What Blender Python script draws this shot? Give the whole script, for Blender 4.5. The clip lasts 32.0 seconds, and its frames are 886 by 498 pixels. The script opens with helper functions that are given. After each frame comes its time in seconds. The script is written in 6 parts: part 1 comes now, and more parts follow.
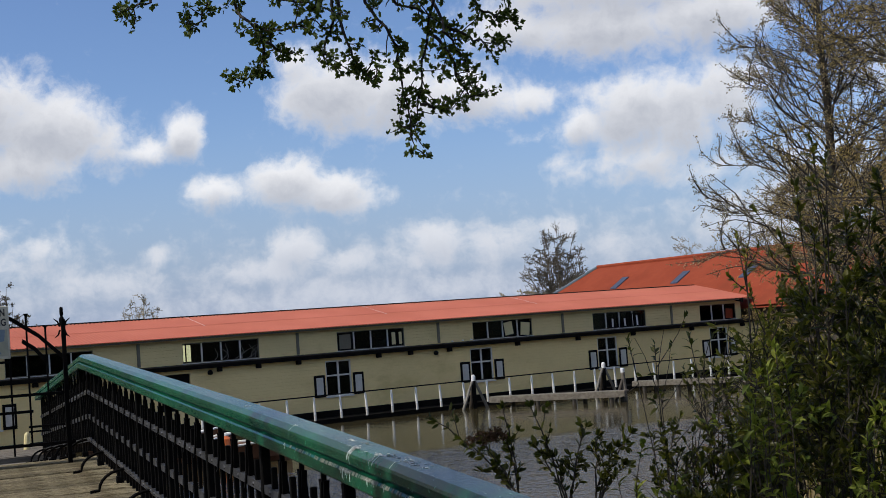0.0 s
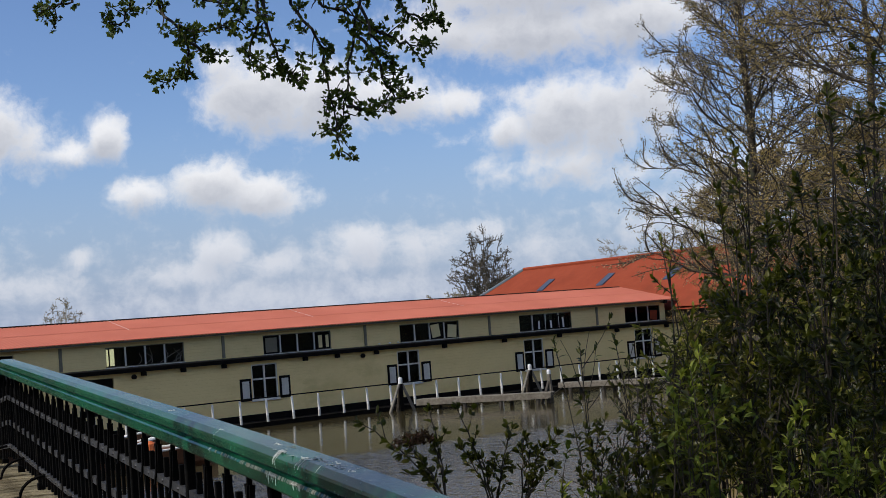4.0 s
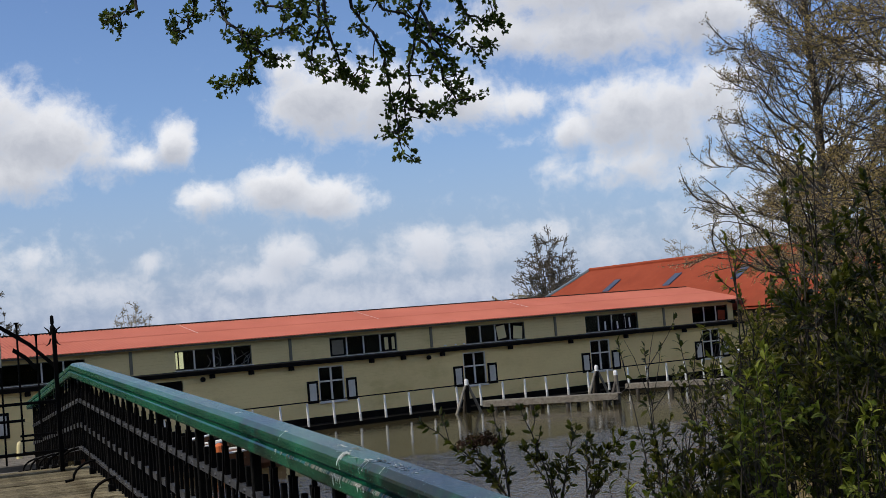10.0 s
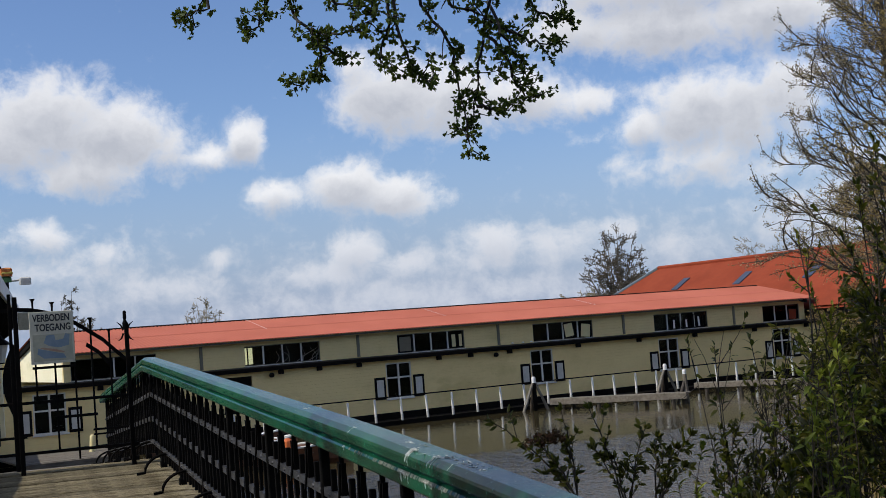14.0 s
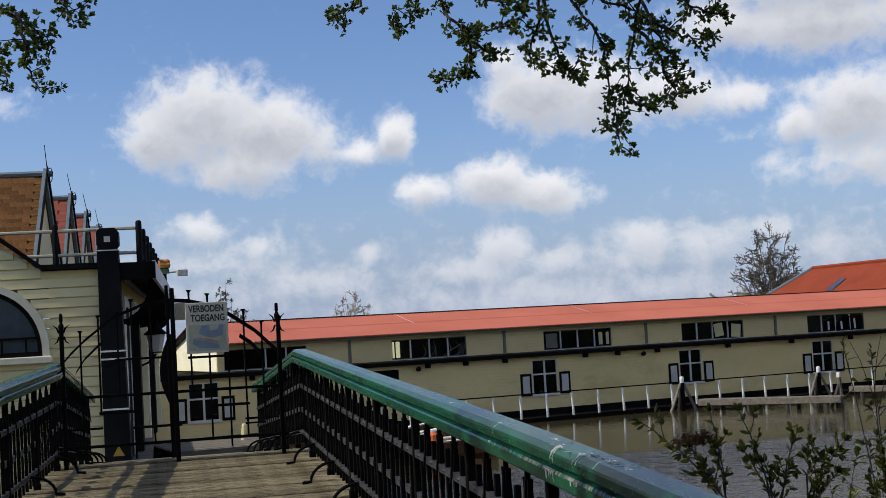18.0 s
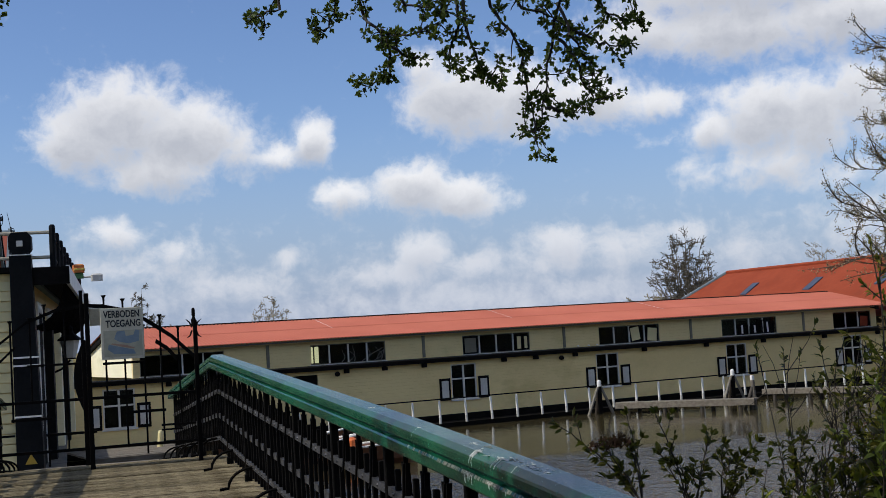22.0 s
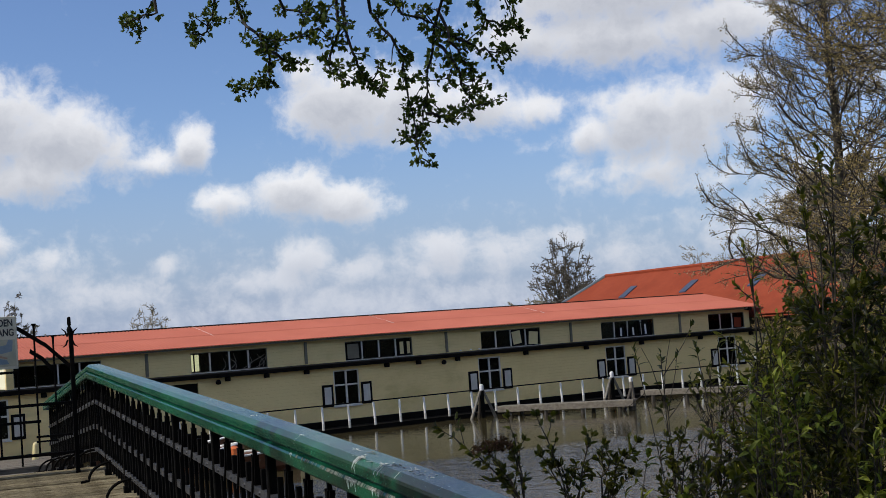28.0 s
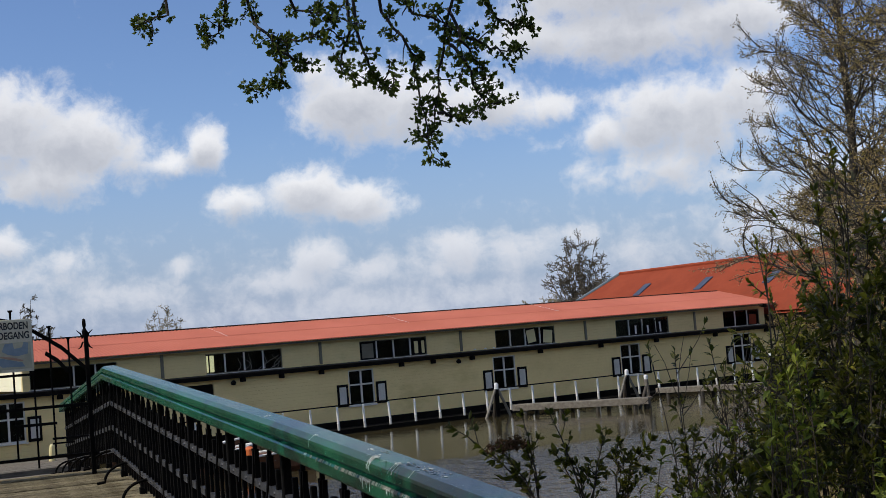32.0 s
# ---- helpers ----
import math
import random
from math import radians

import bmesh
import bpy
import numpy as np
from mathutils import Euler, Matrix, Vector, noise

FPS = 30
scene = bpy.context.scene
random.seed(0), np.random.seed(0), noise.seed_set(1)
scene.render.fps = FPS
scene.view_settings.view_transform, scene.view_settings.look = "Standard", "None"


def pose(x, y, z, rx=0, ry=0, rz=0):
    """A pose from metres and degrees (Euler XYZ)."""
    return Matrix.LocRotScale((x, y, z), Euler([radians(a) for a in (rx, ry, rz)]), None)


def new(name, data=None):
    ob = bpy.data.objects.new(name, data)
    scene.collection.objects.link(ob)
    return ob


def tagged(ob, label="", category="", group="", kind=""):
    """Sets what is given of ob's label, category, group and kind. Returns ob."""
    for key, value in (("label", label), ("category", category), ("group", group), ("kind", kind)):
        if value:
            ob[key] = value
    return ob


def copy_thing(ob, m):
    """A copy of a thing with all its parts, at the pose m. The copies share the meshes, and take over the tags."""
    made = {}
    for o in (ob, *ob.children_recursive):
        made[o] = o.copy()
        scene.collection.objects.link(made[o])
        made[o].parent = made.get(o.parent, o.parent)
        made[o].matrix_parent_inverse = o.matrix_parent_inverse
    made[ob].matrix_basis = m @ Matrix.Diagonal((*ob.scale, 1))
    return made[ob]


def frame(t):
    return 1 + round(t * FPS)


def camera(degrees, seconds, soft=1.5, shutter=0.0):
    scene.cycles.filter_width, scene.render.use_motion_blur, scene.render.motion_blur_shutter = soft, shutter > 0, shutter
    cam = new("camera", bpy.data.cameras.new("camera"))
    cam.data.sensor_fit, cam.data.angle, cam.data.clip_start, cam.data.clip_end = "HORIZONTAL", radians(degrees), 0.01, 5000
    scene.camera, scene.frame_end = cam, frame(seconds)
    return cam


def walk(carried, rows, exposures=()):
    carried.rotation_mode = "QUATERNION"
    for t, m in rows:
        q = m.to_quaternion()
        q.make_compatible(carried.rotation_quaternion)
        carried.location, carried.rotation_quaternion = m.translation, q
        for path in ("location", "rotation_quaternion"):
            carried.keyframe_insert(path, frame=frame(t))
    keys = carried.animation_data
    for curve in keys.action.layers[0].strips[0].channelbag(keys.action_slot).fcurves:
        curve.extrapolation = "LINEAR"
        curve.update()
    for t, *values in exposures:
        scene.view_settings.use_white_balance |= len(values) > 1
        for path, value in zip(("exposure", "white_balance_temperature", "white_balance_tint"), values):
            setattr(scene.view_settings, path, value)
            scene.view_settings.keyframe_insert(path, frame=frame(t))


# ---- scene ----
HE = 3.78
cam = camera(37.2, 32.0, soft=0.8)
PATH = [
    (0.0, -0.009, 0.005, 0.001, 92.98, 4.04, -31.71),
    (0.5, -0.009, 0.006, 0.001, 92.95, 4.03, -32.09),
    (1.0, -0.009, 0.006, 0.001, 92.98, 4.00, -32.23),
    (1.5, -0.009, 0.006, 0.001, 92.98, 4.01, -32.27),
    (2.0, -0.008, 0.006, 0.001, 92.95, 4.06, -33.27),
    (2.5, -0.009, 0.006, 0.001, 92.98, 4.11, -33.33),
    (3.0, -0.009, 0.006, 0.001, 92.94, 4.17, -33.35),
    (3.5, -0.008, 0.006, 0.001, 92.90, 4.18, -33.94),
    (4.0, -0.007, 0.005, 0.001, 92.86, 4.28, -34.89),
    (4.5, -0.008, 0.005, 0.001, 92.87, 4.44, -34.78),
    (6.5, 0.003, -0.002, -0.000, 92.82, 4.93, -34.94),
    (7.0, 0.003, -0.002, -0.000, 92.78, 4.76, -35.28),
    (7.5, 0.002, -0.001, -0.000, 92.75, 4.77, -35.43),
    (8.0, 0.003, -0.002, -0.000, 92.79, 4.82, -35.13),
    (8.5, 0.004, -0.002, -0.000, 92.90, 4.92, -34.61),
    (9.0, 0.004, -0.002, -0.000, 92.93, 4.91, -33.70),
    (9.5, 0.004, -0.002, -0.000, 93.04, 4.78, -33.05),
    (10.0, 0.003, -0.002, -0.000, 93.15, 4.65, -32.02),
    (10.5, 0.003, -0.002, -0.000, 93.27, 4.37, -30.15),
    (11.0, 0.002, -0.001, -0.000, 93.29, 4.26, -29.71),
    (11.5, 0.002, -0.001, -0.000, 93.31, 4.26, -29.73),
    (12.0, 0.001, -0.001, -0.000, 93.27, 4.29, -29.70),
    (12.5, 0.002, -0.001, -0.000, 93.26, 4.33, -29.70),
    (13.0, 0.002, -0.001, -0.000, 93.25, 4.24, -29.67),
    (13.5, 0.001, -0.001, -0.000, 93.25, 4.24, -29.69),
    (14.0, 0.000, -0.000, -0.000, 93.26, 4.28, -29.09),
    (14.5, 0.000, -0.000, -0.000, 93.32, 4.05, -27.89),
    (16.5, 0.001, -0.000, -0.000, 93.47, 3.50, -24.27),
    (17.0, 0.001, -0.000, -0.000, 93.50, 3.47, -24.09),
    (17.5, -0.000, 0.000, 0.000, 93.45, 3.33, -22.71),
    (18.0, -0.001, 0.000, 0.000, 93.51, 3.25, -22.72),
    (18.5, -0.001, 0.000, 0.000, 93.50, 3.24, -22.82),
    (19.0, -0.001, 0.000, 0.000, 93.55, 3.22, -22.79),
    (19.5, -0.001, 0.001, 0.000, 93.56, 3.19, -23.00),
    (20.0, -0.002, 0.001, 0.000, 93.60, 3.17, -23.05),
    (20.5, -0.002, 0.001, 0.000, 93.64, 3.14, -23.29),
    (21.0, -0.002, 0.001, 0.000, 93.61, 3.21, -24.28),
    (21.5, -0.001, 0.001, 0.000, 93.60, 3.29, -24.77),
    (22.0, -0.001, 0.000, 0.000, 93.51, 3.44, -26.24),
    (22.5, -0.001, 0.001, 0.000, 93.54, 3.58, -26.92),
    (23.0, -0.001, 0.001, 0.000, 93.45, 3.63, -27.62),
    (23.5, -0.001, 0.001, 0.000, 93.44, 3.71, -28.25),
    (24.0, -0.001, 0.000, 0.000, 93.44, 3.81, -29.05),
    (24.5, 0.000, -0.000, -0.000, 93.50, 3.92, -29.57),
    (25.0, 0.001, -0.001, -0.000, 93.44, 4.02, -30.64),
    (25.5, 0.002, -0.001, -0.000, 93.36, 4.16, -31.28),
    (27.5, -0.000, 0.000, 0.000, 93.39, 4.16, -31.39),
    (28.0, 0.000, -0.000, -0.000, 93.41, 4.14, -31.35),
    (28.5, 0.000, -0.000, -0.000, 93.36, 4.17, -31.57),
    (29.0, 0.001, -0.001, -0.000, 93.35, 4.22, -31.94),
    (29.5, 0.001, -0.001, -0.000, 93.26, 4.24, -32.11),
    (30.0, 0.002, -0.001, -0.000, 93.22, 4.23, -32.21),
    (30.5, 0.002, -0.001, -0.000, 93.27, 4.34, -32.07),
    (31.0, 0.004, -0.002, -0.000, 93.35, 4.54, -31.67),
    (31.5, 0.004, -0.003, -0.000, 93.39, 4.56, -31.22),
    (32.0, 0.004, -0.003, -0.000, 93.42, 4.56, -30.72),
]
walk(cam, [(t, pose(x, y, HE + z, rx, ry, rz)) for t, x, y, z, rx, ry, rz in PATH])

# ---- world, sun ----
SUN_HEAD, SUN_EL = -81.0, 43.5          # heading clockwise from +Y, elevation
scene.view_settings.exposure = 0.0
sun_to = Vector((math.sin(radians(SUN_HEAD)) * math.cos(radians(SUN_EL)),
                 math.cos(radians(SUN_HEAD)) * math.cos(radians(SUN_EL)), math.sin(radians(SUN_EL))))
sun = new("sun", bpy.data.lights.new("sun", "SUN"))
sun.data.energy, sun.data.angle, sun.data.color = 3.3, radians(0.55), (1.0, 0.95, 0.86)
sun.rotation_mode = "QUATERNION"
sun.rotation_quaternion = sun_to.to_track_quat("Z", "Y")
sun.location = (0, 0, 40)


class Nodes:
    """Short hand for building node trees."""

    def __init__(self, tree, keep=False):
        self.t = tree
        if not keep:
            tree.nodes.clear()

    def n(self, kind, **sets):
        node = self.t.nodes.new(kind)
        for k, v in sets.items():
            if k.startswith("i_"):
                key = k[2:]
                node.inputs[int(key) if key.isdigit() else key.replace("_", " ")].default_value = v
            elif k == "operation":
                node.operation = v
            elif k == "blend_type":
                node.blend_type = v
            elif k == "data_type":
                node.data_type = v
            elif k == "interpolation_type":
                node.interpolation_type = v
        return node

    def link(self, a, b):
        self.t.links.new(a, b)

    def math(self, op, a, b=None, c=None, clamp=False):
        m = self.t.nodes.new("ShaderNodeMath")
        m.operation, m.use_clamp = op, clamp
        for i, v in enumerate((a, b, c)):
            if v is None:
                continue
            if isinstance(v, (int, float)):
                m.inputs[i].default_value = v
            else:
                self.link(v, m.inputs[i])
        return m.outputs[0]

    def mix(self, fac, a, b, mode="MIX"):
        m = self.t.nodes.new("ShaderNodeMix")
        m.data_type, m.blend_type = "RGBA", mode
        for sock, v in ((m.inputs[0], fac), (m.inputs[6], a), (m.inputs[7], b)):
            if isinstance(v, (int, float)):
                sock.default_value = v
            elif isinstance(v, (tuple, list)):
                sock.default_value = (*v, 1.0)[:4]
            else:
                self.link(v, sock)
        return m.outputs[2]

    def noise(self, vec, scale, detail=4.0, rough=0.55):
        m = self.t.nodes.new("ShaderNodeTexNoise")
        m.inputs["Scale"].default_value, m.inputs["Detail"].default_value = scale, detail
        m.inputs["Roughness"].default_value = rough
        if vec is not None:
            self.link(vec, m.inputs["Vector"])
        return m.outputs[0]

    def smooth(self, v, lo, hi, a=0.0, b=1.0):
        m = self.t.nodes.new("ShaderNodeMapRange")
        m.interpolation_type = "SMOOTHSTEP"
        self.link(v, m.inputs[0])
        for i, x in enumerate((lo, hi, a, b)):
            m.inputs[i + 1].default_value = x
        return m.outputs[0]


world = bpy.data.worlds.new("sky")
scene.world = world
world.use_nodes = True
W = Nodes(world.node_tree)
out = W.n("ShaderNodeOutputWorld")
sky = W.n("ShaderNodeTexSky")
sky.sky_type, sky.sun_disc = "NISHITA", False
sky.sun_elevation, sky.sun_rotation = radians(SUN_EL), radians(SUN_HEAD)
sky.air_density, sky.dust_density, sky.ozone_density = 1.0, 0.6, 1.5
coord = W.n("ShaderNodeTexCoord")
sep = W.n("ShaderNodeSeparateXYZ")
W.link(coord.outputs["Generated"], sep.inputs[0])
az = W.math("MULTIPLY", W.math("ARCTAN2", sep.outputs[0], sep.outputs[1]), 57.2958)
el = W.math("MULTIPLY", W.math("ARCSINE", sep.outputs[2]), 57.2958)
# clouds: (heading, elevation, half width, half height, density)
CLOUDS = [
    (13.0, 9.6, 3.0, 2.0, 1.0), (11.2, 8.8, 2.0, 1.6, 1.0), (15.6, 9.0, 2.8, 1.5, 1.0), (14.6, 7.7, 2.8, 1.2, 0.95),
    (17.6, 8.4, 1.6, 1.2, 0.8), (19.6, 8.0, 1.5, 0.6, 0.85), (21.1, 8.5, 0.95, 1.05, 1.0),
    (22.1, 6.1, 1.3, 0.75, 0.9), (25.4, 6.3, 1.9, 1.15, 1.0), (27.2, 5.9, 1.9, 1.0, 0.95), (28.9, 5.4, 1.4, 0.65, 0.7),
    (27.6, 10.0, 2.6, 1.8, 1.0), (30.0, 9.8, 2.6, 1.7, 1.0), (33.2, 9.6, 2.4, 1.2, 0.95), (35.8, 9.3, 1.9, 0.85, 0.8),
    (33.0, 8.5, 3.0, 0.6, 0.5), (26.2, 11.4, 1.4, 0.9, 0.7),
    (35.8, 12.3, 2.6, 1.2, 0.9), (39.5, 12.0, 4.2, 1.5, 1.0), (44.0, 12.0, 3.5, 1.4, 1.0), (40.0, 14.0, 6.0, 2.0, 1.0),
    (40.6, 8.3, 2.4, 1.7, 1.0), (42.6, 7.9, 1.7, 2.0, 1.0), (38.3, 7.9, 1.2, 0.9, 0.9), (40.9, 6.3, 2.4, 1.2, 0.8),
    (38.0, 6.2, 1.8, 1.1, 0.55), (36.2, 7.6, 1.6, 0.8, 0.45), (44.5, 8.6, 2.0, 2.0, 0.9), (43.5, 5.5, 2.5, 1.0, 0.6), (45.5, 3.4, 3.7, 1.5, 0.55),
    (12.4, 4.9, 1.6, 0.8, 0.75), (14.8, 4.0, 1.6, 0.8, 0.6), (13.0, 3.2, 3.0, 0.8, 0.5), (17.5, 2.4, 3.0, 0.9, 0.55),
    (19.7, 3.6, 0.9, 0.6, 0.5), (22.9, 2.7, 1.3, 0.6, 0.5), (25.5, 3.4, 1.3, 0.95, 0.8), (24.3, 2.6, 2.2, 0.8, 0.65),
    (27.7, 2.8, 1.8, 0.7, 0.6), (31.8, 3.4, 1.6, 0.9, 0.75), (30.4, 2.7, 2.0, 0.7, 0.55), (34.3, 3.0, 2.4, 0.9, 0.6),
    (37.0, 3.6, 1.8, 0.7, 0.55), (39.5, 2.6, 2.5, 0.8, 0.45), (28.1, 1.2, 12.3, 1.0, 0.50), (11.1, 2.2, 6.1, 0.7, 0.4),
    (32.3, 5.0, 0.7, 0.6, 0.35), (51.1, 9.0, 3.0, 2.0, 0.6), (48.4, 5.0, 3.2, 2.2, 0.6), (4.9, 10.2, 1.5, 0.9, 0.5), (5.7, 5.3, 2.0, 1.0, 0.4)]
p2 = W.n("ShaderNodeCombineXYZ")
W.link(az, p2.inputs[0]); W.link(el, p2.inputs[1])
warp_n = W.n("ShaderNodeTexNoise", i_Scale=0.32, i_Detail=6.0, i_Roughness=0.6)
W.link(p2.outputs[0], warp_n.inputs["Vector"])
warp = W.n("ShaderNodeVectorMath", operation="MULTIPLY_ADD")
W.link(warp_n.outputs["Color"], warp.inputs[0])
warp.inputs[1].default_value, warp.inputs[2].default_value = (1.5, 1.3, 0), (-0.75, -0.65, 0)
pw = W.n("ShaderNodeVectorMath", operation="ADD")
W.link(p2.outputs[0], pw.inputs[0]); W.link(warp.outputs[0], pw.inputs[1])


def cloud_field(vec, lift):
    """Density of the clouds at vec, looked up lift degrees higher."""
    total = None
    for a, e, hw, hh, d in CLOUDS:
        s = W.n("ShaderNodeVectorMath", operation="SUBTRACT")
        W.link(vec, s.inputs[0]); s.inputs[1].default_value = (a, e - lift, 0)
        m = W.n("ShaderNodeVectorMath", operation="MULTIPLY")
        W.link(s.outputs[0], m.inputs[0]); m.inputs[1].default_value = (0.80 / hw, 0.80 / hh, 0)
        r = W.n("ShaderNodeVectorMath", operation="DOT_PRODUCT")
        W.link(m.outputs[0], r.inputs[0]); W.link(m.outputs[0], r.inputs[1])
        g = W.math("MULTIPLY", W.math("POWER", 2.718, W.math("MULTIPLY", r.outputs["Value"], -1.1)), d)
        total = g if total is None else W.math("SMOOTH_MAX", total, g, 0.25)
    return total


dens = cloud_field(pw.outputs[0], 0.0)
above = cloud_field(pw.outputs[0], 0.75)
# beyond the mapped part of the sky scattered clouds go on
far_n = W.noise(coord.outputs["Generated"], 3.2, 6.0, 0.6)
off = W.math("ABSOLUTE", W.math("SUBTRACT", az, 29.0))
beyond = W.math("MAXIMUM", W.smooth(off, 27, 34), W.smooth(el, 15.5, 20))
dens = W.math("ADD", W.math("MULTIPLY", dens, W.math("SUBTRACT", 1.0, beyond)),
              W.math("MULTIPLY", W.smooth(far_n, 0.44, 0.66), beyond))
fine = W.noise(pw.outputs[0], 0.9, 7.0, 0.62)
dens = W.math("ADD", dens, W.math("MULTIPLY", W.math("SUBTRACT", fine, 0.5), 1.0))
dens = W.math("ADD", dens, W.smooth(el, 2.2, 6.8, 0.17, 0.0))     # thicker towards the horizon
cover = W.smooth(dens, 0.29, 0.86)
shade = W.math("ADD", W.smooth(above, 0.25, 1.15), W.math("MULTIPLY", W.math("SUBTRACT", fine, 0.5), 0.9), clamp=True)
lit = W.mix(shade, (1.0, 1.0, 1.02), (0.55, 0.57, 0.63))
lit = W.mix(W.smooth(el, 1.0, 7.0, 0.82, 0.0), lit, (0.60, 0.65, 0.76))
haze = W.smooth(el, -1.0, 10.0, 0.85, 0.0)
SKY_GAIN, CLOUD_GAIN = 0.102, 0.93
bg = W.n("ShaderNodeBackground", i_Strength=SKY_GAIN)
W.link(W.mix(1.0, sky.outputs[0], (0.82, 0.94, 1.22), "MULTIPLY"), bg.inputs[0])
bgc = W.n("ShaderNodeBackground", i_Strength=CLOUD_GAIN)
W.link(lit, bgc.inputs[0])
bgh = W.n("ShaderNodeBackground", i_Color=(0.43, 0.54, 0.80, 1), i_Strength=0.74)
m1 = W.n("ShaderNodeMixShader"); m2 = W.n("ShaderNodeMixShader")
W.link(haze, m1.inputs[0]); W.link(bg.outputs[0], m1.inputs[1]); W.link(bgh.outputs[0], m1.inputs[2])
W.link(W.math("MULTIPLY", cover, 0.93), m2.inputs[0]); W.link(m1.outputs[0], m2.inputs[1]); W.link(bgc.outputs[0], m2.inputs[2])
W.link(m2.outputs[0], out.inputs[0])


# ---- materials ----
def surf(name, c1, c2, scale=4.0, rough=0.7, bump=0.15, fine=40.0, metal=0.0, stain=None, stain_scale=0.6, vary=0.0,
         stretch=(1, 1, 1), coat=0.0, spec=0.5, dist=0.01):
    """A surface with grain at two scales, optional stains and change from piece to piece."""
    m = bpy.data.materials.new(name)
    m.use_nodes = True
    N = Nodes(m.node_tree)
    o = N.n("ShaderNodeOutputMaterial")
    b = N.n("ShaderNodeBsdfPrincipled", i_Roughness=rough, i_Metallic=metal)
    b.inputs["Specular IOR Level"].default_value = spec
    b.inputs["Coat Weight"].default_value = coat
    tc = N.n("ShaderNodeTexCoord")
    mp = N.n("ShaderNodeMapping")
    mp.inputs["Scale"].default_value = stretch
    N.link(tc.outputs["Object"], mp.inputs[0])
    v = mp.outputs[0]
    big, small = N.noise(v, scale, 5), N.noise(v, fine, 3)
    col = N.mix(N.smooth(N.math("ADD", N.math("MULTIPLY", big, 0.65), N.math("MULTIPLY", small, 0.35)), 0.36, 0.64), c1, c2)
    if stain:
        col = N.mix(N.math("MULTIPLY", N.smooth(N.noise(v, stain_scale, 6, 0.65), 0.52, 0.72), 0.8), col, stain)
    if vary:
        oi = N.n("ShaderNodeObjectInfo")
        hs = N.n("ShaderNodeHueSaturation")
        N.link(N.math("MULTIPLY_ADD", oi.outputs["Random"], vary, 1 - vary / 2), hs.inputs["Value"])
        N.link(col, hs.inputs["Color"])
        col = hs.outputs[0]
    N.link(col, b.inputs["Base Color"])
    N.link(N.math("MULTIPLY_ADD", small, 0.25, rough - 0.12, clamp=True), b.inputs["Roughness"])
    if bump:
        bn = N.n("ShaderNodeBump", i_Strength=bump, i_Distance=dist)
        N.link(N.math("ADD", N.math("MULTIPLY", big, 0.5), small), bn.inputs["Height"])
        N.link(bn.outputs[0], b.inputs["Normal"])
    N.link(b.outputs[0], o.inputs[0])
    return m


def leafy(name, c1, c2, rough=0.5, thin=0.35, skew=1.0):
    """Leaves: varied from leaf to leaf, some light through them."""
    m = bpy.data.materials.new(name)
    m.use_nodes = True
    N = Nodes(m.node_tree)
    o = N.n("ShaderNodeOutputMaterial")
    g = N.n("ShaderNodeNewGeometry")
    col = N.mix(N.math("POWER", g.outputs["Random Per Island"], skew), c1, c2)
    b = N.n("ShaderNodeBsdfPrincipled", i_Roughness=rough)
    b.inputs["Specular IOR Level"].default_value = 0.25
    tr = N.n("ShaderNodeBsdfTranslucent")
    mx = N.n("ShaderNodeMixShader", i_0=thin)
    N.link(col, b.inputs["Base Color"])
    N.link(N.mix(0.5, col, (0.25, 0.30, 0.02)), tr.inputs[0])
    N.link(b.outputs[0], mx.inputs[1]); N.link(tr.outputs[0], mx.inputs[2])
    N.link(mx.outputs[0], o.inputs[0])
    return m


def glass_dark(name):
    m = bpy.data.materials.new(name)
    m.use_nodes = True
    N = Nodes(m.node_tree)
    o = N.n("ShaderNodeOutputMaterial")
    gl = N.n("ShaderNodeBsdfGlossy", i_Roughness=0.03, i_Color=(0.38, 0.40, 0.42, 1))
    tp = N.n("ShaderNodeBsdfTransparent", i_Color=(0.55, 0.58, 0.58, 1))
    fr = N.n("ShaderNodeFresnel", i_IOR=1.5)
    mx = N.n("ShaderNodeMixShader")
    N.link(fr.outputs[0], mx.inputs[0]); N.link(tp.outputs[0], mx.inputs[1]); N.link(gl.outputs[0], mx.inputs[2])
    N.link(mx.outputs[0], o.inputs[0])
    return m


def siding_mat(name, c1, c2, pitch=0.13):
    """Painted weatherboard with fine horizontal laps, for walls far off."""
    m = surf(name, c1, c2, 0.5, 0.6, 0, 9.0, stain=(c1[0] * 0.8, c1[1] * 0.8, c1[2] * 0.72), stain_scale=0.35, stretch=(1, 1, 2))
    N = Nodes(m.node_tree, keep=True)
    b = next(n for n in N.t.nodes if n.type == "BSDF_PRINCIPLED")
    tc = N.n("ShaderNodeTexCoord")
    s = N.n("ShaderNodeSeparateXYZ")
    N.link(tc.outputs["Object"], s.inputs[0])
    saw = N.math("FRACT", N.math("DIVIDE", s.outputs[2], pitch))
    bn = N.n("ShaderNodeBump", i_Strength=0.7, i_Distance=0.025)
    N.link(N.math("SUBTRACT", 1.0, saw), bn.inputs["Height"])
    N.link(bn.outputs[0], b.inputs["Normal"])
    return m


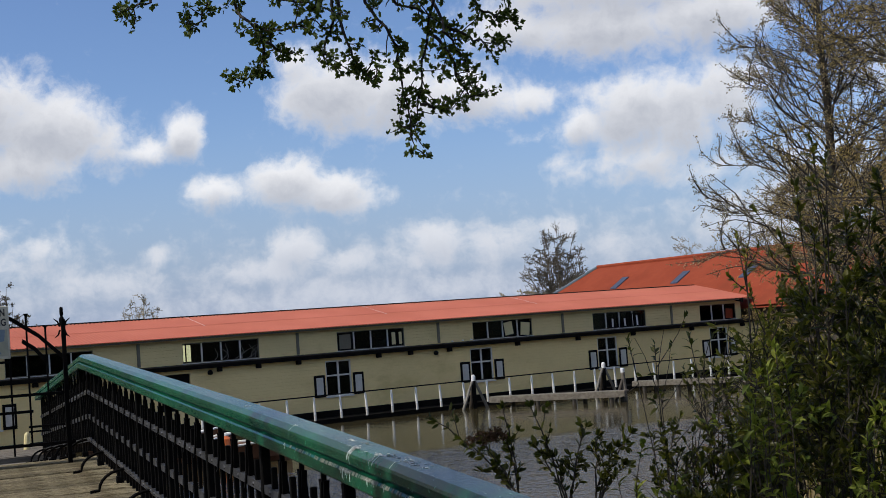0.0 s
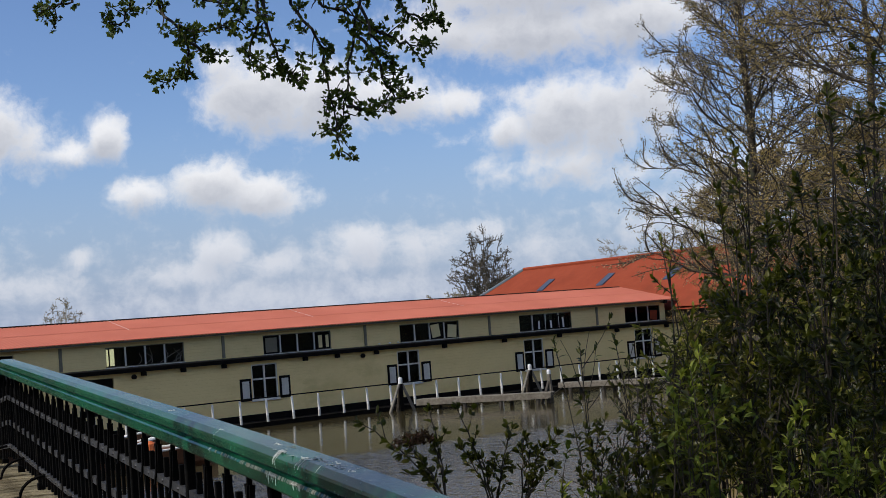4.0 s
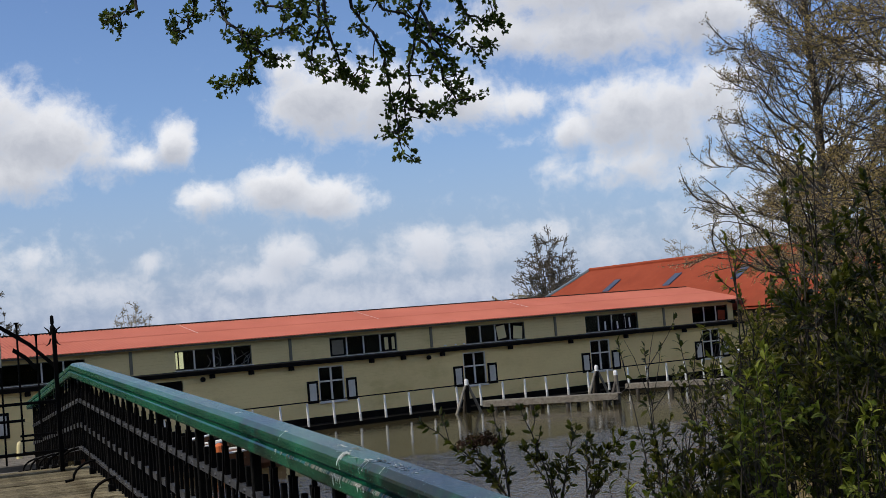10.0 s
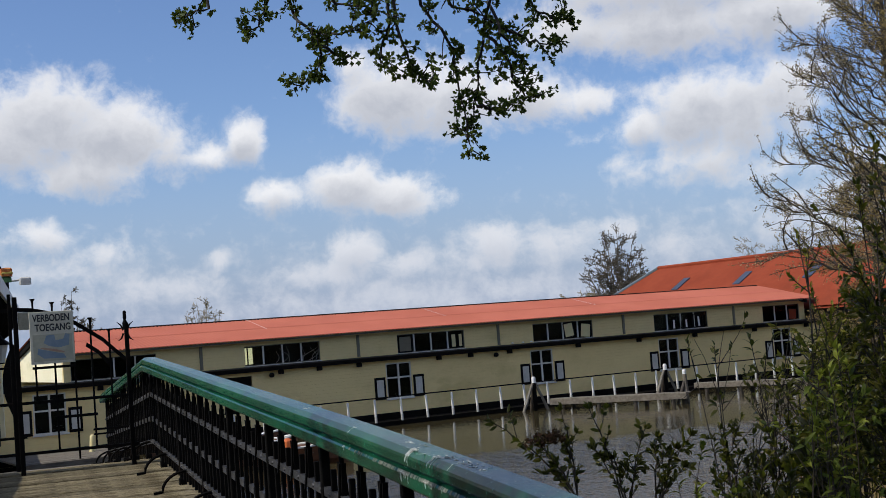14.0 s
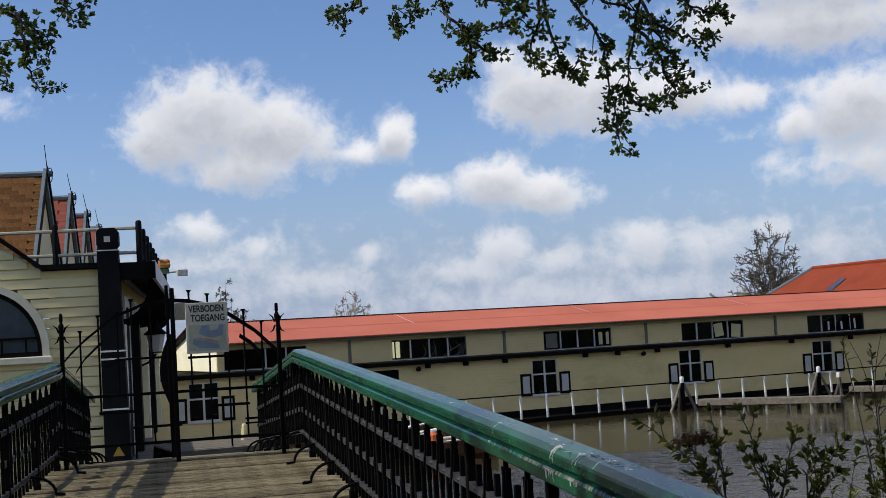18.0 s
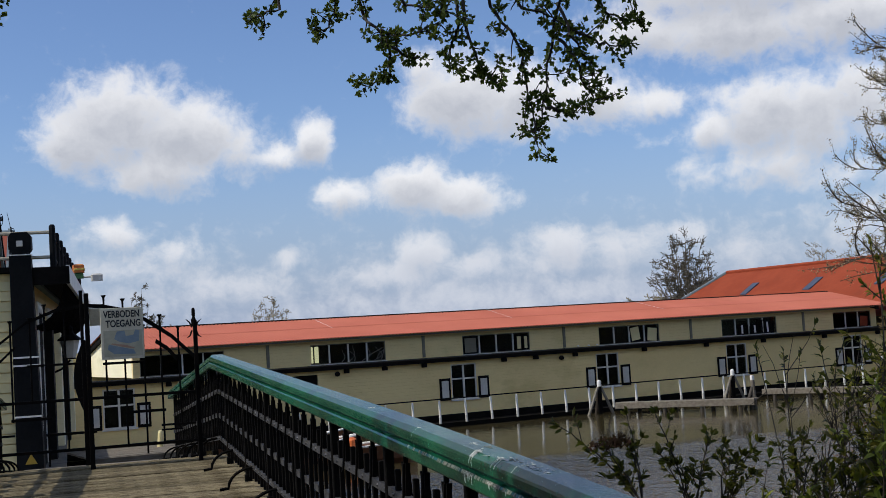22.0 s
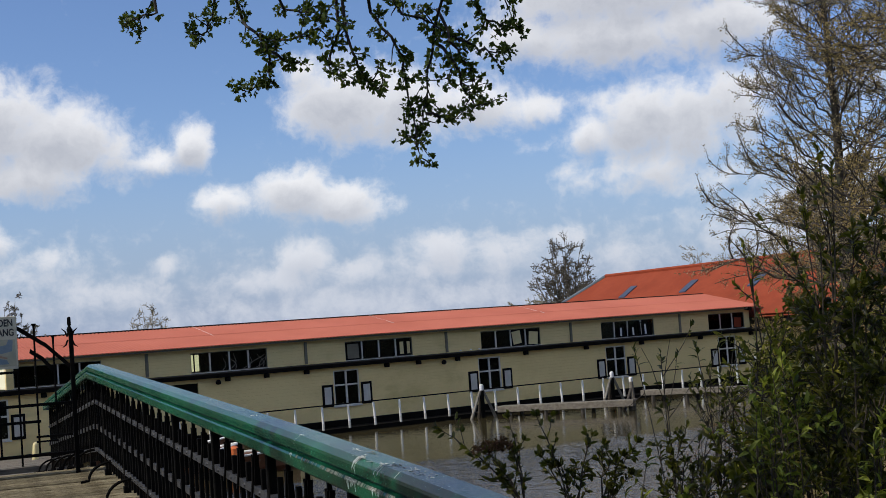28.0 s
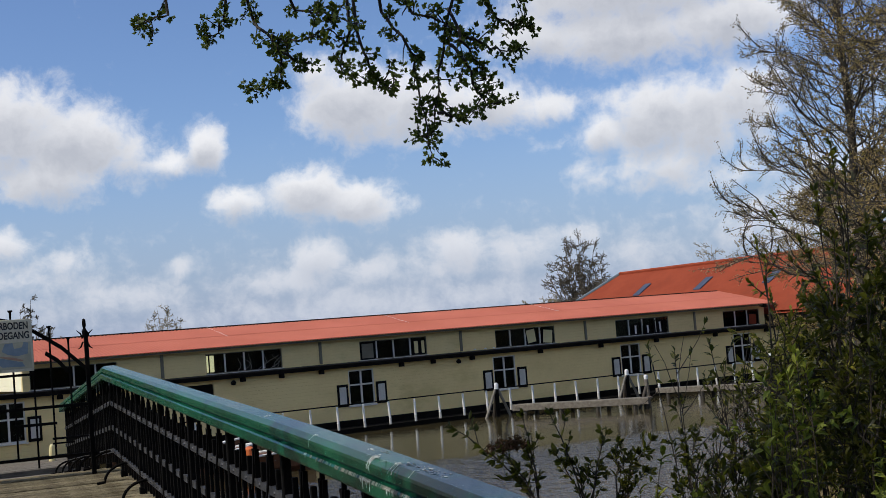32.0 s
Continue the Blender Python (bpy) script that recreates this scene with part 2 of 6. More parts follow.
CREAM = siding_mat("cream_weatherboard", (0.77, 0.60, 0.265), (0.83, 0.655, 0.295))
CREAM2 = surf("cream_board", (0.70, 0.60, 0.30), (0.76, 0.66, 0.34), 1.2, 0.55, 0.1, 30, stain=(0.62, 0.54, 0.29), vary=0.10, stretch=(1, 1, 4))
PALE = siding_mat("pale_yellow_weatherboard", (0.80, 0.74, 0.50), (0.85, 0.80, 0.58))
# the cream boards once more, paler: sunlight on the gable ends put into colour
PALE2 = siding_mat("sunlit_cream_weatherboard", (0.80, 0.74, 0.50), (0.85, 0.79, 0.55))
DARK = surf("black_tar_paint", (0.004, 0.0038, 0.0035), (0.010, 0.009, 0.008), 2, 0.8, 0.2, 25, spec=0.06)
BLUEBLACK = surf("blue_black_paint", (0.005, 0.006, 0.007), (0.009, 0.010, 0.0115), 1.5, 0.6, 0.1, 20, spec=0.08)
WHITE = surf("white_paint", (0.74, 0.74, 0.70), (0.82, 0.81, 0.78), 3, 0.5, 0.08, 40, stain=(0.55, 0.53, 0.46), stain_scale=2.0)
REDROOF = surf("red_corrugated_sheet", (0.42, 0.125, 0.082), (0.48, 0.15, 0.10), 0.35, 0.85, 0.05, 14, stain=(0.40, 0.12, 0.08), stain_scale=0.25, spec=0.08)
ORANGE = surf("orange_roof_tile", (0.24, 0.048, 0.022), (0.29, 0.062, 0.029), 0.5, 0.85, 0.2, 6, stain=(0.20, 0.045, 0.022), stain_scale=0.3, spec=0.08)
BROWNTILE = surf("mossy_brown_tile", (0.11, 0.048, 0.018), (0.18, 0.088, 0.030), 3.0, 0.9, 0.3, 30, stain=(0.11, 0.085, 0.025), stain_scale=1.6, vary=0.5, spec=0.1)
REDTILE = surf("red_clay_tile", (0.24, 0.055, 0.030), (0.30, 0.075, 0.042), 1.3, 0.85, 0.2, 18, vary=0.25)
SLATE = surf("grey_blue_paint", (0.115, 0.155, 0.17), (0.16, 0.20, 0.215), 2, 0.5, 0.1, 25)
IRON = surf("black_iron", (0.003, 0.003, 0.003), (0.007, 0.0065, 0.006), 6, 0.65, 0.25, 90, metal=0.0, stain=(0.012, 0.008, 0.006), stain_scale=5, spec=0.03)
STEEL = surf("worn_grey_iron", (0.035, 0.035, 0.036), (0.085, 0.085, 0.09), 9, 0.5, 0.35, 70, metal=0.5)
DECK = surf("weathered_deck_board", (0.11, 0.085, 0.046), (0.36, 0.30, 0.18), 9.0, 0.9, 1.0, 60, stain=(0.06, 0.048, 0.028), stain_scale=5.0, vary=0.45, stretch=(0.7, 3, 3), spec=0.1, dist=0.02)
TIMBER = surf("grey_weathered_timber", (0.12, 0.10, 0.075), (0.22, 0.19, 0.145), 2, 0.85, 0.4, 35, stain=(0.06, 0.055, 0.035), stretch=(1, 5, 5))
PILE = surf("dark_wet_timber", (0.035, 0.028, 0.02), (0.07, 0.055, 0.04), 3, 0.6, 0.4, 30)
BARK = surf("grey_brown_bark", (0.035, 0.027, 0.018), (0.075, 0.058, 0.038), 6, 0.9, 0.6, 40, stain=(0.09, 0.10, 0.05), stain_scale=3)
TWIG = surf("dark_twig_bark", (0.014, 0.010, 0.007), (0.032, 0.024, 0.016), 12, 0.85, 0.3, 60)
ROOM = surf("room_shade", (0.010, 0.009, 0.008), (0.022, 0.020, 0.017), 1.2, 0.8, 0, 8)
GLASS = glass_dark("window_glass")


# ---- mesh building ----
class MB:
    """Gathers corners and faces for one mesh."""

    def __init__(self):
        self.v, self.f = [], []

    def add(self, verts, faces):
        k = len(self.v)
        self.v += [tuple(p) for p in verts]
        self.f += [tuple(i + k for i in f) for f in faces]
        return self

    def box(self, x0, x1, y0, y1, z0, z1, m=None):
        c = [(x, y, z) for z in (z0, z1) for y in (y0, y1) for x in (x0, x1)]
        if m is not None:
            c = [m @ Vector(p) for p in c]
        return self.add(c, [(0, 2, 3, 1), (4, 5, 7, 6), (0, 1, 5, 4), (2, 6, 7, 3), (0, 4, 6, 2), (1, 3, 7, 5)])

    def bevel_box(self, x0, x1, y0, y1, z0, z1, b=0.01, m=None):
        """A box with its upright edges and top edge chamfered."""
        r0 = [(x0 + b, y0), (x1 - b, y0), (x1, y0 + b), (x1, y1 - b), (x1 - b, y1), (x0 + b, y1), (x0, y1 - b), (x0, y0 + b)]
        cx, cy = (x0 + x1) / 2, (y0 + y1) / 2
        ins = [(x - math.copysign(min(b, abs(x - cx)), x - cx), y - math.copysign(min(b, abs(y - cy)), y - cy)) for x, y in r0]
        c = [(x, y, z0) for x, y in r0] + [(x, y, z1 - b) for x, y in r0] + [(x, y, z1) for x, y in ins]
        if m is not None:
            c = [m @ Vector(p) for p in c]
        fs = [tuple(range(7, -1, -1)), tuple(range(16, 24))]
        for k in (0, 8):
            fs += [(k + i, k + (i + 1) % 8, k + 8 + (i + 1) % 8, k + 8 + i) for i in range(8)]
        return self.add(c, fs)

    def sweep(self, rings, closed_ring=True, caps=True):
        """Skin between rings of equal length."""
        n = len(rings[0])
        vs = [p for r in rings for p in r]
        fs = []
        for k in range(len(rings) - 1):
            for i in range(n if closed_ring else n - 1):
                j = (i + 1) % n
                fs.append((k * n + i, k * n + j, (k + 1) * n + j, (k + 1) * n + i))
        if caps and closed_ring:
            fs += [tuple(range(n - 1, -1, -1)), tuple(range((len(rings) - 1) * n, len(rings) * n))]
        return self.add(vs, fs)

    def tube(self, pts, radii, n=6):
        pts = [Vector(p) for p in pts]
        if isinstance(radii, (int, float)):
            radii = [radii] * len(pts)
        rings = []
        d = (pts[1] - pts[0]).normalized()
        a = d.orthogonal().normalized()
        for i, p in enumerate(pts):
            d = (pts[min(i + 1, len(pts) - 1)] - pts[max(i - 1, 0)]).normalized()
            a = (a - d * a.dot(d))
            a = a.normalized() if a.length > 1e-6 else d.orthogonal().normalized()
            b = d.cross(a)
            rings.append([p + (a * math.cos(t * 6.28319 / n) + b * math.sin(t * 6.28319 / n)) * radii[i] for t in range(n)])
        return self.sweep(rings)

    def lathe(self, prof, n=12, at=(0, 0, 0)):
        rings = [[(at[0] + r * math.cos(i * 6.28319 / n), at[1] + r * math.sin(i * 6.28319 / n), at[2] + z) for i in range(n)] for r, z in prof]
        return self.sweep(rings)

    def prism(self, poly, axis, a0, a1):
        """A flat outline pushed along an axis ('x', 'y' or 'z')."""
        def place(p, t):
            return {"x": (t, p[0], p[1]), "y": (p[0], t, p[1]), "z": (p[0], p[1], t)}[axis]
        return self.sweep([[place(p, a0) for p in poly], [place(p, a1) for p in poly]])

    def mesh(self, name, smooth=False):
        me = bpy.data.meshes.new(name)
        me.from_pydata(self.v, [], self.f)
        me.validate(clean_customdata=False)
        if smooth:
            me.shade_smooth()
        return me


def fix_normals(me):
    bm = bmesh.new()
    bm.from_mesh(me)
    bmesh.ops.recalc_face_normals(bm, faces=bm.faces)
    bm.to_mesh(me)
    bm.free()


def part(name, mb, material, parent=None, label="", m=None, smooth=False):
    """One mesh object, under a thing or a part, or at top level."""
    me = mb if isinstance(mb, bpy.types.Mesh) else mb.mesh(name, smooth)
    if not isinstance(mb, bpy.types.Mesh):
        if len(me.polygons) < 60000:
            fix_normals(me)
        me.materials.append(material)
    ob = new(name, me)
    if parent is not None:
        ob.parent = parent
    if m is not None:
        ob.matrix_local = m
    if label:
        tagged(ob, label)
    return ob


def thing(name, m, label, category, group="", kind=""):
    ob = new(name)
    ob.empty_display_size = 0.2
    ob.matrix_basis = m
    return tagged(ob, label, category, group, kind)


def heading(deg, x=0, y=0, z=0):
    """A frame whose y axis points deg clockwise from +Y."""
    return pose(x, y, z, 0, 0, -deg)


BRIDGE = heading(10.42)
LEFT = heading(12.32)

# ---- ground and water ----
def terrain():
    """One sheet of land out to the horizon with the pond sunk into it."""
    xs = np.concatenate([np.array([-2500, -900, -400, -200, -120, -80, -60]), np.arange(-50, 91, 2.0), np.array([100, 120, 150, 200, 300, 500, 1000, 2500])])
    ys = np.concatenate([np.array([-2500, -900, -400, -200, -100, -60, -40]), np.arange(-30, 91, 2.0), np.array([100, 120, 150, 200, 300, 500, 1000, 2500])])
    mb = MB()
    for y in ys:
        for x in xs:
            ux, uy = x * math.cos(radians(10.42)) - y * math.sin(radians(10.42)), x * math.sin(radians(10.42)) + y * math.cos(radians(10.42))
            inside = (-40 < x < 56 and uy > 5.5 and y < 46.8) and not (ux < -3.4 and uy > 21.5)
            # the right-hand bank
            if ux > 1.0 and uy < 9.5 + 0.25 * max(0, ux - 2):
                inside = False
            if x > 1.0 + 0.98 * y or x > 54:
                inside = False
            z = -0.9 if inside else 0.75 + 0.12 * noise.noise((x * 0.15, y * 0.15, 0))
            if uy < 6 and not inside:
                z += 1.15 * max(0, min(1, (7.0 - uy) / 3.0)) * max(0, 1 - max(0, ux - 8) / 12)
            if ux < -2 and uy > 20 and not inside:
                z = 1.55
            mb.v.append((x, y, z))
    n = len(xs)
    mb.f = [(j * n + i, j * n + i + 1, (j + 1) * n + i + 1, (j + 1) * n + i) for j in range(len(ys) - 1) for i in range(n - 1)]
    return mb


GRASS = surf("rough_grass_earth", (0.035, 0.045, 0.014), (0.075, 0.075, 0.028), 0.8, 0.95, 0.6, 9, stain=(0.07, 0.05, 0.03), stain_scale=0.4)
ground = tagged(part("ground", terrain(), GRASS, smooth=True), "rough grass and earth banks round the pond", "ground", kind="structure")


def water_mat():
    m = bpy.data.materials.new("pond_water")
    m.use_nodes = True
    N = Nodes(m.node_tree)
    o = N.n("ShaderNodeOutputMaterial")
    b = N.n("ShaderNodeBsdfPrincipled", i_Roughness=0.035)
    b.inputs["Base Color"].default_value = (0.055, 0.045, 0.022, 1)
    b.inputs["IOR"].default_value = 1.33
    tc = N.n("ShaderNodeTexCoord")
    mp = N.n("ShaderNodeMapping")
    mp.inputs["Scale"].default_value = (1.0, 0.8, 1)
    N.link(tc.outputs["Object"], mp.inputs[0])
    s = N.n("ShaderNodeSeparateXYZ")
    N.link(tc.outputs["Object"], s.inputs[0])
    edge = N.math("ADD", s.outputs[1], N.math("MULTIPLY", N.noise(mp.outputs[0], 0.12, 3), 4.0))
    ruffle = N.smooth(edge, 31.5, 35.5, 1.0, 0.10)      # sheltered and smoother close to the building
    w = N.math("ADD", N.math("MULTIPLY", N.noise(mp.outputs[0], 2.2, 3), 0.8), N.math("MULTIPLY", N.noise(mp.outputs[0], 8.0, 3), 0.4))
    bn = N.n("ShaderNodeBump", i_Distance=0.12)
    N.link(w, bn.inputs["Height"]); N.link(N.math("MULTIPLY", ruffle, 0.75), bn.inputs["Strength"])
    N.link(bn.outputs[0], b.inputs["Normal"])
    N.link(b.outputs[0], o.inputs[0])
    return m


mb = MB()
mb.add([(-60, 3, 0), (80, 3, 0), (80, 48, 0), (-60, 48, 0)], [(0, 1, 2, 3)])
tagged(part("water", mb, water_mat()), "brown pond water ruffled by wind", "water", kind="structure")


STONE = surf("grey_brown_pilaster", (0.16, 0.145, 0.10), (0.20, 0.18, 0.125), 2, 0.7, 0, 12)

# ---- the long waterside building ----
UY, LY = 50.0, 47.2            # upper and lower facade
X0, X1 = 11.50, 49.0
long_b = thing("waterside_building", pose(0, 0, 0), "long low cream weatherboard building with red corrugated roof beside the water", "building")


def wall_with_holes(x0, x1, z0, z1, y0, y1, holes, mb=None):
    """A wall along x in one piece, with openings (xa, xb, za, zb) right through it."""
    mb = mb or MB()
    xs = sorted({x0, x1, *[h[0] for h in holes], *[h[1] for h in holes]})
    zs = sorted({z0, z1, *[h[2] for h in holes], *[h[3] for h in holes]})
    solid = {}
    for i in range(len(xs) - 1):
        for j in range(len(zs) - 1):
            cx, cz = (xs[i] + xs[i + 1]) / 2, (zs[j] + zs[j + 1]) / 2
            solid[i, j] = not any(h[0] < cx < h[1] and h[2] < cz < h[3] for h in holes)
    index, verts, faces = {}, [], []

    def vid(i, j, k):
        if (i, j, k) not in index:
            index[i, j, k] = len(verts)
            verts.append((xs[i], (y0, y1)[k], zs[j]))
        return index[i, j, k]

    for (i, j), full in solid.items():
        if not full:
            continue
        faces.append((vid(i, j, 0), vid(i + 1, j, 0), vid(i + 1, j + 1, 0), vid(i, j + 1, 0)))
        faces.append((vid(i, j + 1, 1), vid(i + 1, j + 1, 1), vid(i + 1, j, 1), vid(i, j, 1)))
        for (di, dj), (p, q) in {(-1, 0): ((i, j), (i, j + 1)), (1, 0): ((i + 1, j + 1), (i + 1, j)), (0, -1): ((i + 1, j), (i, j)), (0, 1): ((i, j + 1), (i + 1, j + 1))}.items():
            if not solid.get((i + di, j + dj), False):
                faces.append((vid(*p, 0), vid(*q, 0), vid(*q, 1), vid(*p, 1)))
    return mb.add(verts, faces)


UP = [11.77 + 6.88 * k for k in range(6)]          # upper windows, left edges
LOW = [9.75] + [23.50 + 6.87 * k for k in range(4)]
UW, UZ0, UZ1 = 3.30, 2.67, 3.47
LW, LZ0, LZ1 = 1.14, 0.98, 2.38
up_holes = [(a, min(a + UW, X1 - 0.35), UZ0, UZ1) for a in UP]
low_holes = [(a, a + LW, LZ0, LZ1) for a in LOW] + [(16.7, 17.85, 1.0, 2.36)]
part("upper_wall", wall_with_holes(X0, X1, 2.5, 3.70, UY, UY + 0.2, up_holes), CREAM, long_b)
part("lower_wall", wall_with_holes(8.2, 52.5, 0.42, 2.51, LY, LY + 0.2, low_holes), CREAM, long_b)
for xa in (8.2, 52.3):
    part("lower_end_wall", MB().box(xa, xa + 0.2, LY + 0.2, UY + 8, 0.3, 2.45), CREAM, long_b)
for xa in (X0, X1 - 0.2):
    part("upper_end_wall", MB().prism([(UY + 0.2, 2.66), (UY + 8, 2.66), (UY + 8, 3.68), (54.0, 4.50), (UY + 0.2, 3.72)], "x", xa, xa + 0.2), PALE2, long_b, "cream gable end, paler in its colour for sunlight")
    part("bargeboard", MB().prism([(49.55, 3.50), (49.55, 3.68), (54.0, 4.54), (58.45, 3.68), (58.45, 3.50), (54.0, 4.34)], "x", xa - 0.13, xa - 0.004), DARK, long_b)
part("back_wall", MB().box(8.2, 52.5, UY + 8, UY + 8.2, 0.3, 3.7), CREAM, long_b)
part("base", MB().box(8.2, 52.5, LY - 0.12, LY + 0.3, -0.9, 0.42), DARK, long_b, "black tarred base at the waterline")
part("fascia", MB().bevel_box(8.0, 52.7, LY - 0.22, LY + 0.0, 2.50, 2.67, 0.02), DARK, long_b, "black fascia board")
part("flat_roof", MB().box(8.0, 52.7, LY + 0.0, UY - 0.003, 2.52, 2.645), DARK, long_b)
# near-black floor and lining carry the unlit rooms' shade in their colour
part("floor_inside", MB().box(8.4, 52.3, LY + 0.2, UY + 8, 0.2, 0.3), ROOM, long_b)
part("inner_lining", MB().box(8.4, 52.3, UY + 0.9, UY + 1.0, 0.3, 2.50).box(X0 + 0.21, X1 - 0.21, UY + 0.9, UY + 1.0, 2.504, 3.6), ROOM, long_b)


def corrugated(x0, x1, y0, z0, y1, z1, pitch=0.16, amp=0.018, th=0.015):
    """A sheet of waves running up the slope."""
    mb = MB()
    nx = int((x1 - x0) / pitch * 4)
    L = math.hypot(y1 - y0, z1 - z0)
    ny, nz = -(z1 - z0) / L, (y1 - y0) / L
    rows = []
    for k in (0, 1, 2, 3):
        t = k / 3
        row = []
        for i in range(nx + 1):
            x = x0 + (x1 - x0) * i / nx
            h = amp * math.sin(i * math.pi / 2)
            row.append((x, y0 + (y1 - y0) * t + ny * h, z0 + (z1 - z0) * t + nz * h))
        rows.append(row)
    mb.sweep(rows, closed_ring=False)
    mb.sweep([[(x, y - ny * th, z - nz * th) for x, y, z in r] for r in rows], closed_ring=False)
    for r in (rows[0], rows[-1]):
        mb.sweep([r, [(x, y - ny * th, z - nz * th) for x, y, z in r]], closed_ring=False)
    return mb


RX0, RX1 = 11.30, 49.6
part("roof", corrugated(RX0, RX1, 49.62, 3.725, 51.95, 4.170), REDROOF, long_b, "salmon red corrugated roof")
part("upper_sheet", corrugated(RX0, RX1, 51.88, 4.168, 54.0, 4.573), REDROOF, long_b)
part("back_roof", corrugated(RX0, RX1, 58.4, 3.70, 54.0, 4.56), REDROOF, long_b)
part("ridge_cap", MB().tube([(RX0, 54, 4.57), (RX1, 54, 4.57)], 0.05, 8), DARK, long_b)
part("gutter", MB().box(RX0, RX1, 49.70, 49.80, 3.62, 3.68), STONE, long_b, "pale grey gutter board")

# ---- the arched footbridge ----
CREST = 13.2


def rail_z(v):
    """Top of the handrail: nearly straight up to the crest, steeper towards its foot."""
    d = CREST - v
    return 3.67 - 0.0352 * d - 0.0024 * max(0.0, 6.5 - v) ** 2 if d > 0 else 3.67 + 0.085 * d


def deck_z(v):
    d = CREST - v
    return 2.68 - 0.034 * d - 0.0007 * d * d if d > 0 else 2.68 + 0.085 * d


# blue of the patches puts mirrored sky into the stained paint
GREEN = surf("green_gloss_paint", (0.004, 0.040, 0.022), (0.008, 0.105, 0.050), 2.6, 0.22, 0.30, 60, stain=(0.004, 0.018, 0.038), stain_scale=1.5, spec=0.20, dist=0.002)
bridge = thing("footbridge", BRIDGE, "arched timber footbridge with weathered plank deck", "bridge")
mb = MB()
for w in (-0.85, 0.2, 1.25):
    mb.sweep([[(w - 0.07, v, deck_z(v) - 0.34), (w + 0.07, v, deck_z(v) - 0.34), (w + 0.07, v, deck_z(v) - 0.055), (w - 0.07, v, deck_z(v) - 0.055)] for v in np.arange(-2, 22.1, 1.0)])
part("beam", mb, PILE, bridge)
for v in (4.5, 9.0, 14.0, 19.0):
    for w in (-0.8, 1.25):
        part("pile", MB().lathe([(0.11, -0.9), (0.10, deck_z(v) - 0.3)], 10, (w, v, 0)), PILE, bridge)
rng = random.Random(4)
plank_mesh = []
for k in range(5):
    mb = MB()
    x = [-1.30 + rng.uniform(-0.02, 0.02), 1.52 + rng.uniform(-0.02, 0.02)]
    mb.bevel_box(x[0], x[1], -0.074, 0.074, -0.05, 0.0, 0.010)
    me = mb.mesh("deck_board"); fix_normals(me); me.materials.append(DECK)
    plank_mesh.append(me)
v = -2.0
while v < 21.5:
    s = math.degrees(math.atan((deck_z(v + 0.1) - deck_z(v - 0.1)) / 0.2))
    part("board", rng.choice(plank_mesh), DECK, bridge, m=pose(0, v, deck_z(v) + rng.uniform(-0.008, 0.008), s + rng.uniform(-2.2, 2.2), rng.uniform(-0.15, 0.15), rng.uniform(-0.2, 0.2)))
    v += 0.186

CAP = [(-0.074, -0.028), (-0.071, -0.018), (-0.048, 0.0), (0.048, 0.0), (0.071, -0.018), (0.074, -0.028), (0.074, -0.054), (0.054, -0.058), (0.054, -0.068),
       (0.080, -0.072), (0.086, -0.080), (0.086, -0.120), (0.080, -0.128), (-0.080, -0.128), (-0.086, -0.120), (-0.086, -0.080), (-0.080, -0.072), (-0.054, -0.068), (-0.054, -0.058), (-0.074, -0.054)]


def baluster_meshes():
    """Plain, leafed and main balusters, from the foot of the railing up; z = 0 at the top of the cap."""
    out = {}
    plain = MB().bevel_box(-0.013, 0.013, -0.013, 0.013, -0.93, -0.245, 0.003)
    tall = MB().bevel_box(-0.010, 0.010, -0.010, 0.010, -0.93, -0.10, 0.003)
    for s in (-1, 1):
        # petals that bend away from the bar along the rail, free at their tips
        tall.sweep([[(-0.011, s * y, z), (-0.011, s * (y + 0.009), z), (0.011, s * (y + 0.009), z), (0.011, s * y, z)]
                    for y, z in ((0.006, -0.47), (0.009, -0.38), (0.013, -0.30), (0.020, -0.245), (0.029, -0.205), (0.034, -0.195))])
        # shorter leaves that hang across it
        tall.sweep([[(s * x, -0.010, z), (s * (x + 0.008), -0.010, z), (s * (x + 0.008), 0.010, z), (s * x, 0.010, z)]
                    for x, z in ((0.006, -0.20), (0.010, -0.26), (0.014, -0.33), (0.022, -0.385), (0.026, -0.395))])
    tall.bevel_box(-0.015, 0.015, -0.015, 0.015, -0.37, -0.35, 0.004)
    main = MB().bevel_box(-0.022, 0.022, -0.022, 0.022, -1.03, -0.09, 0.005)
    main.bevel_box(-0.030, 0.030, -0.030, 0.030, -1.03, -0.93, 0.006)
    for n, mb in (("plain", plain), ("leaf", tall), ("main", main)):
        me = mb.mesh("baluster_" + n); fix_normals(me); me.materials.append(IRON)
        out[n] = me
    return out


BAL = baluster_meshes()


def strip_mesh(length, slope_v):
    """A riveted flat strip between balusters."""
    mb = MB()
    dz = rail_z(slope_v + length / 2) - rail_z(slope_v - length / 2)
    mb.sweep([[(-0.017, -length / 2, -dz / 2 - 0.022), (0.017, -length / 2, -dz / 2 - 0.022), (0.017, -length / 2, -dz / 2 + 0.022), (-0.017, -length / 2, -dz / 2 + 0.022)],
              [(-0.017, length / 2, dz / 2 - 0.022), (0.017, length / 2, dz / 2 - 0.022), (0.017, length / 2, dz / 2 + 0.022), (-0.017, length / 2, dz / 2 + 0.022)]])
    return mb


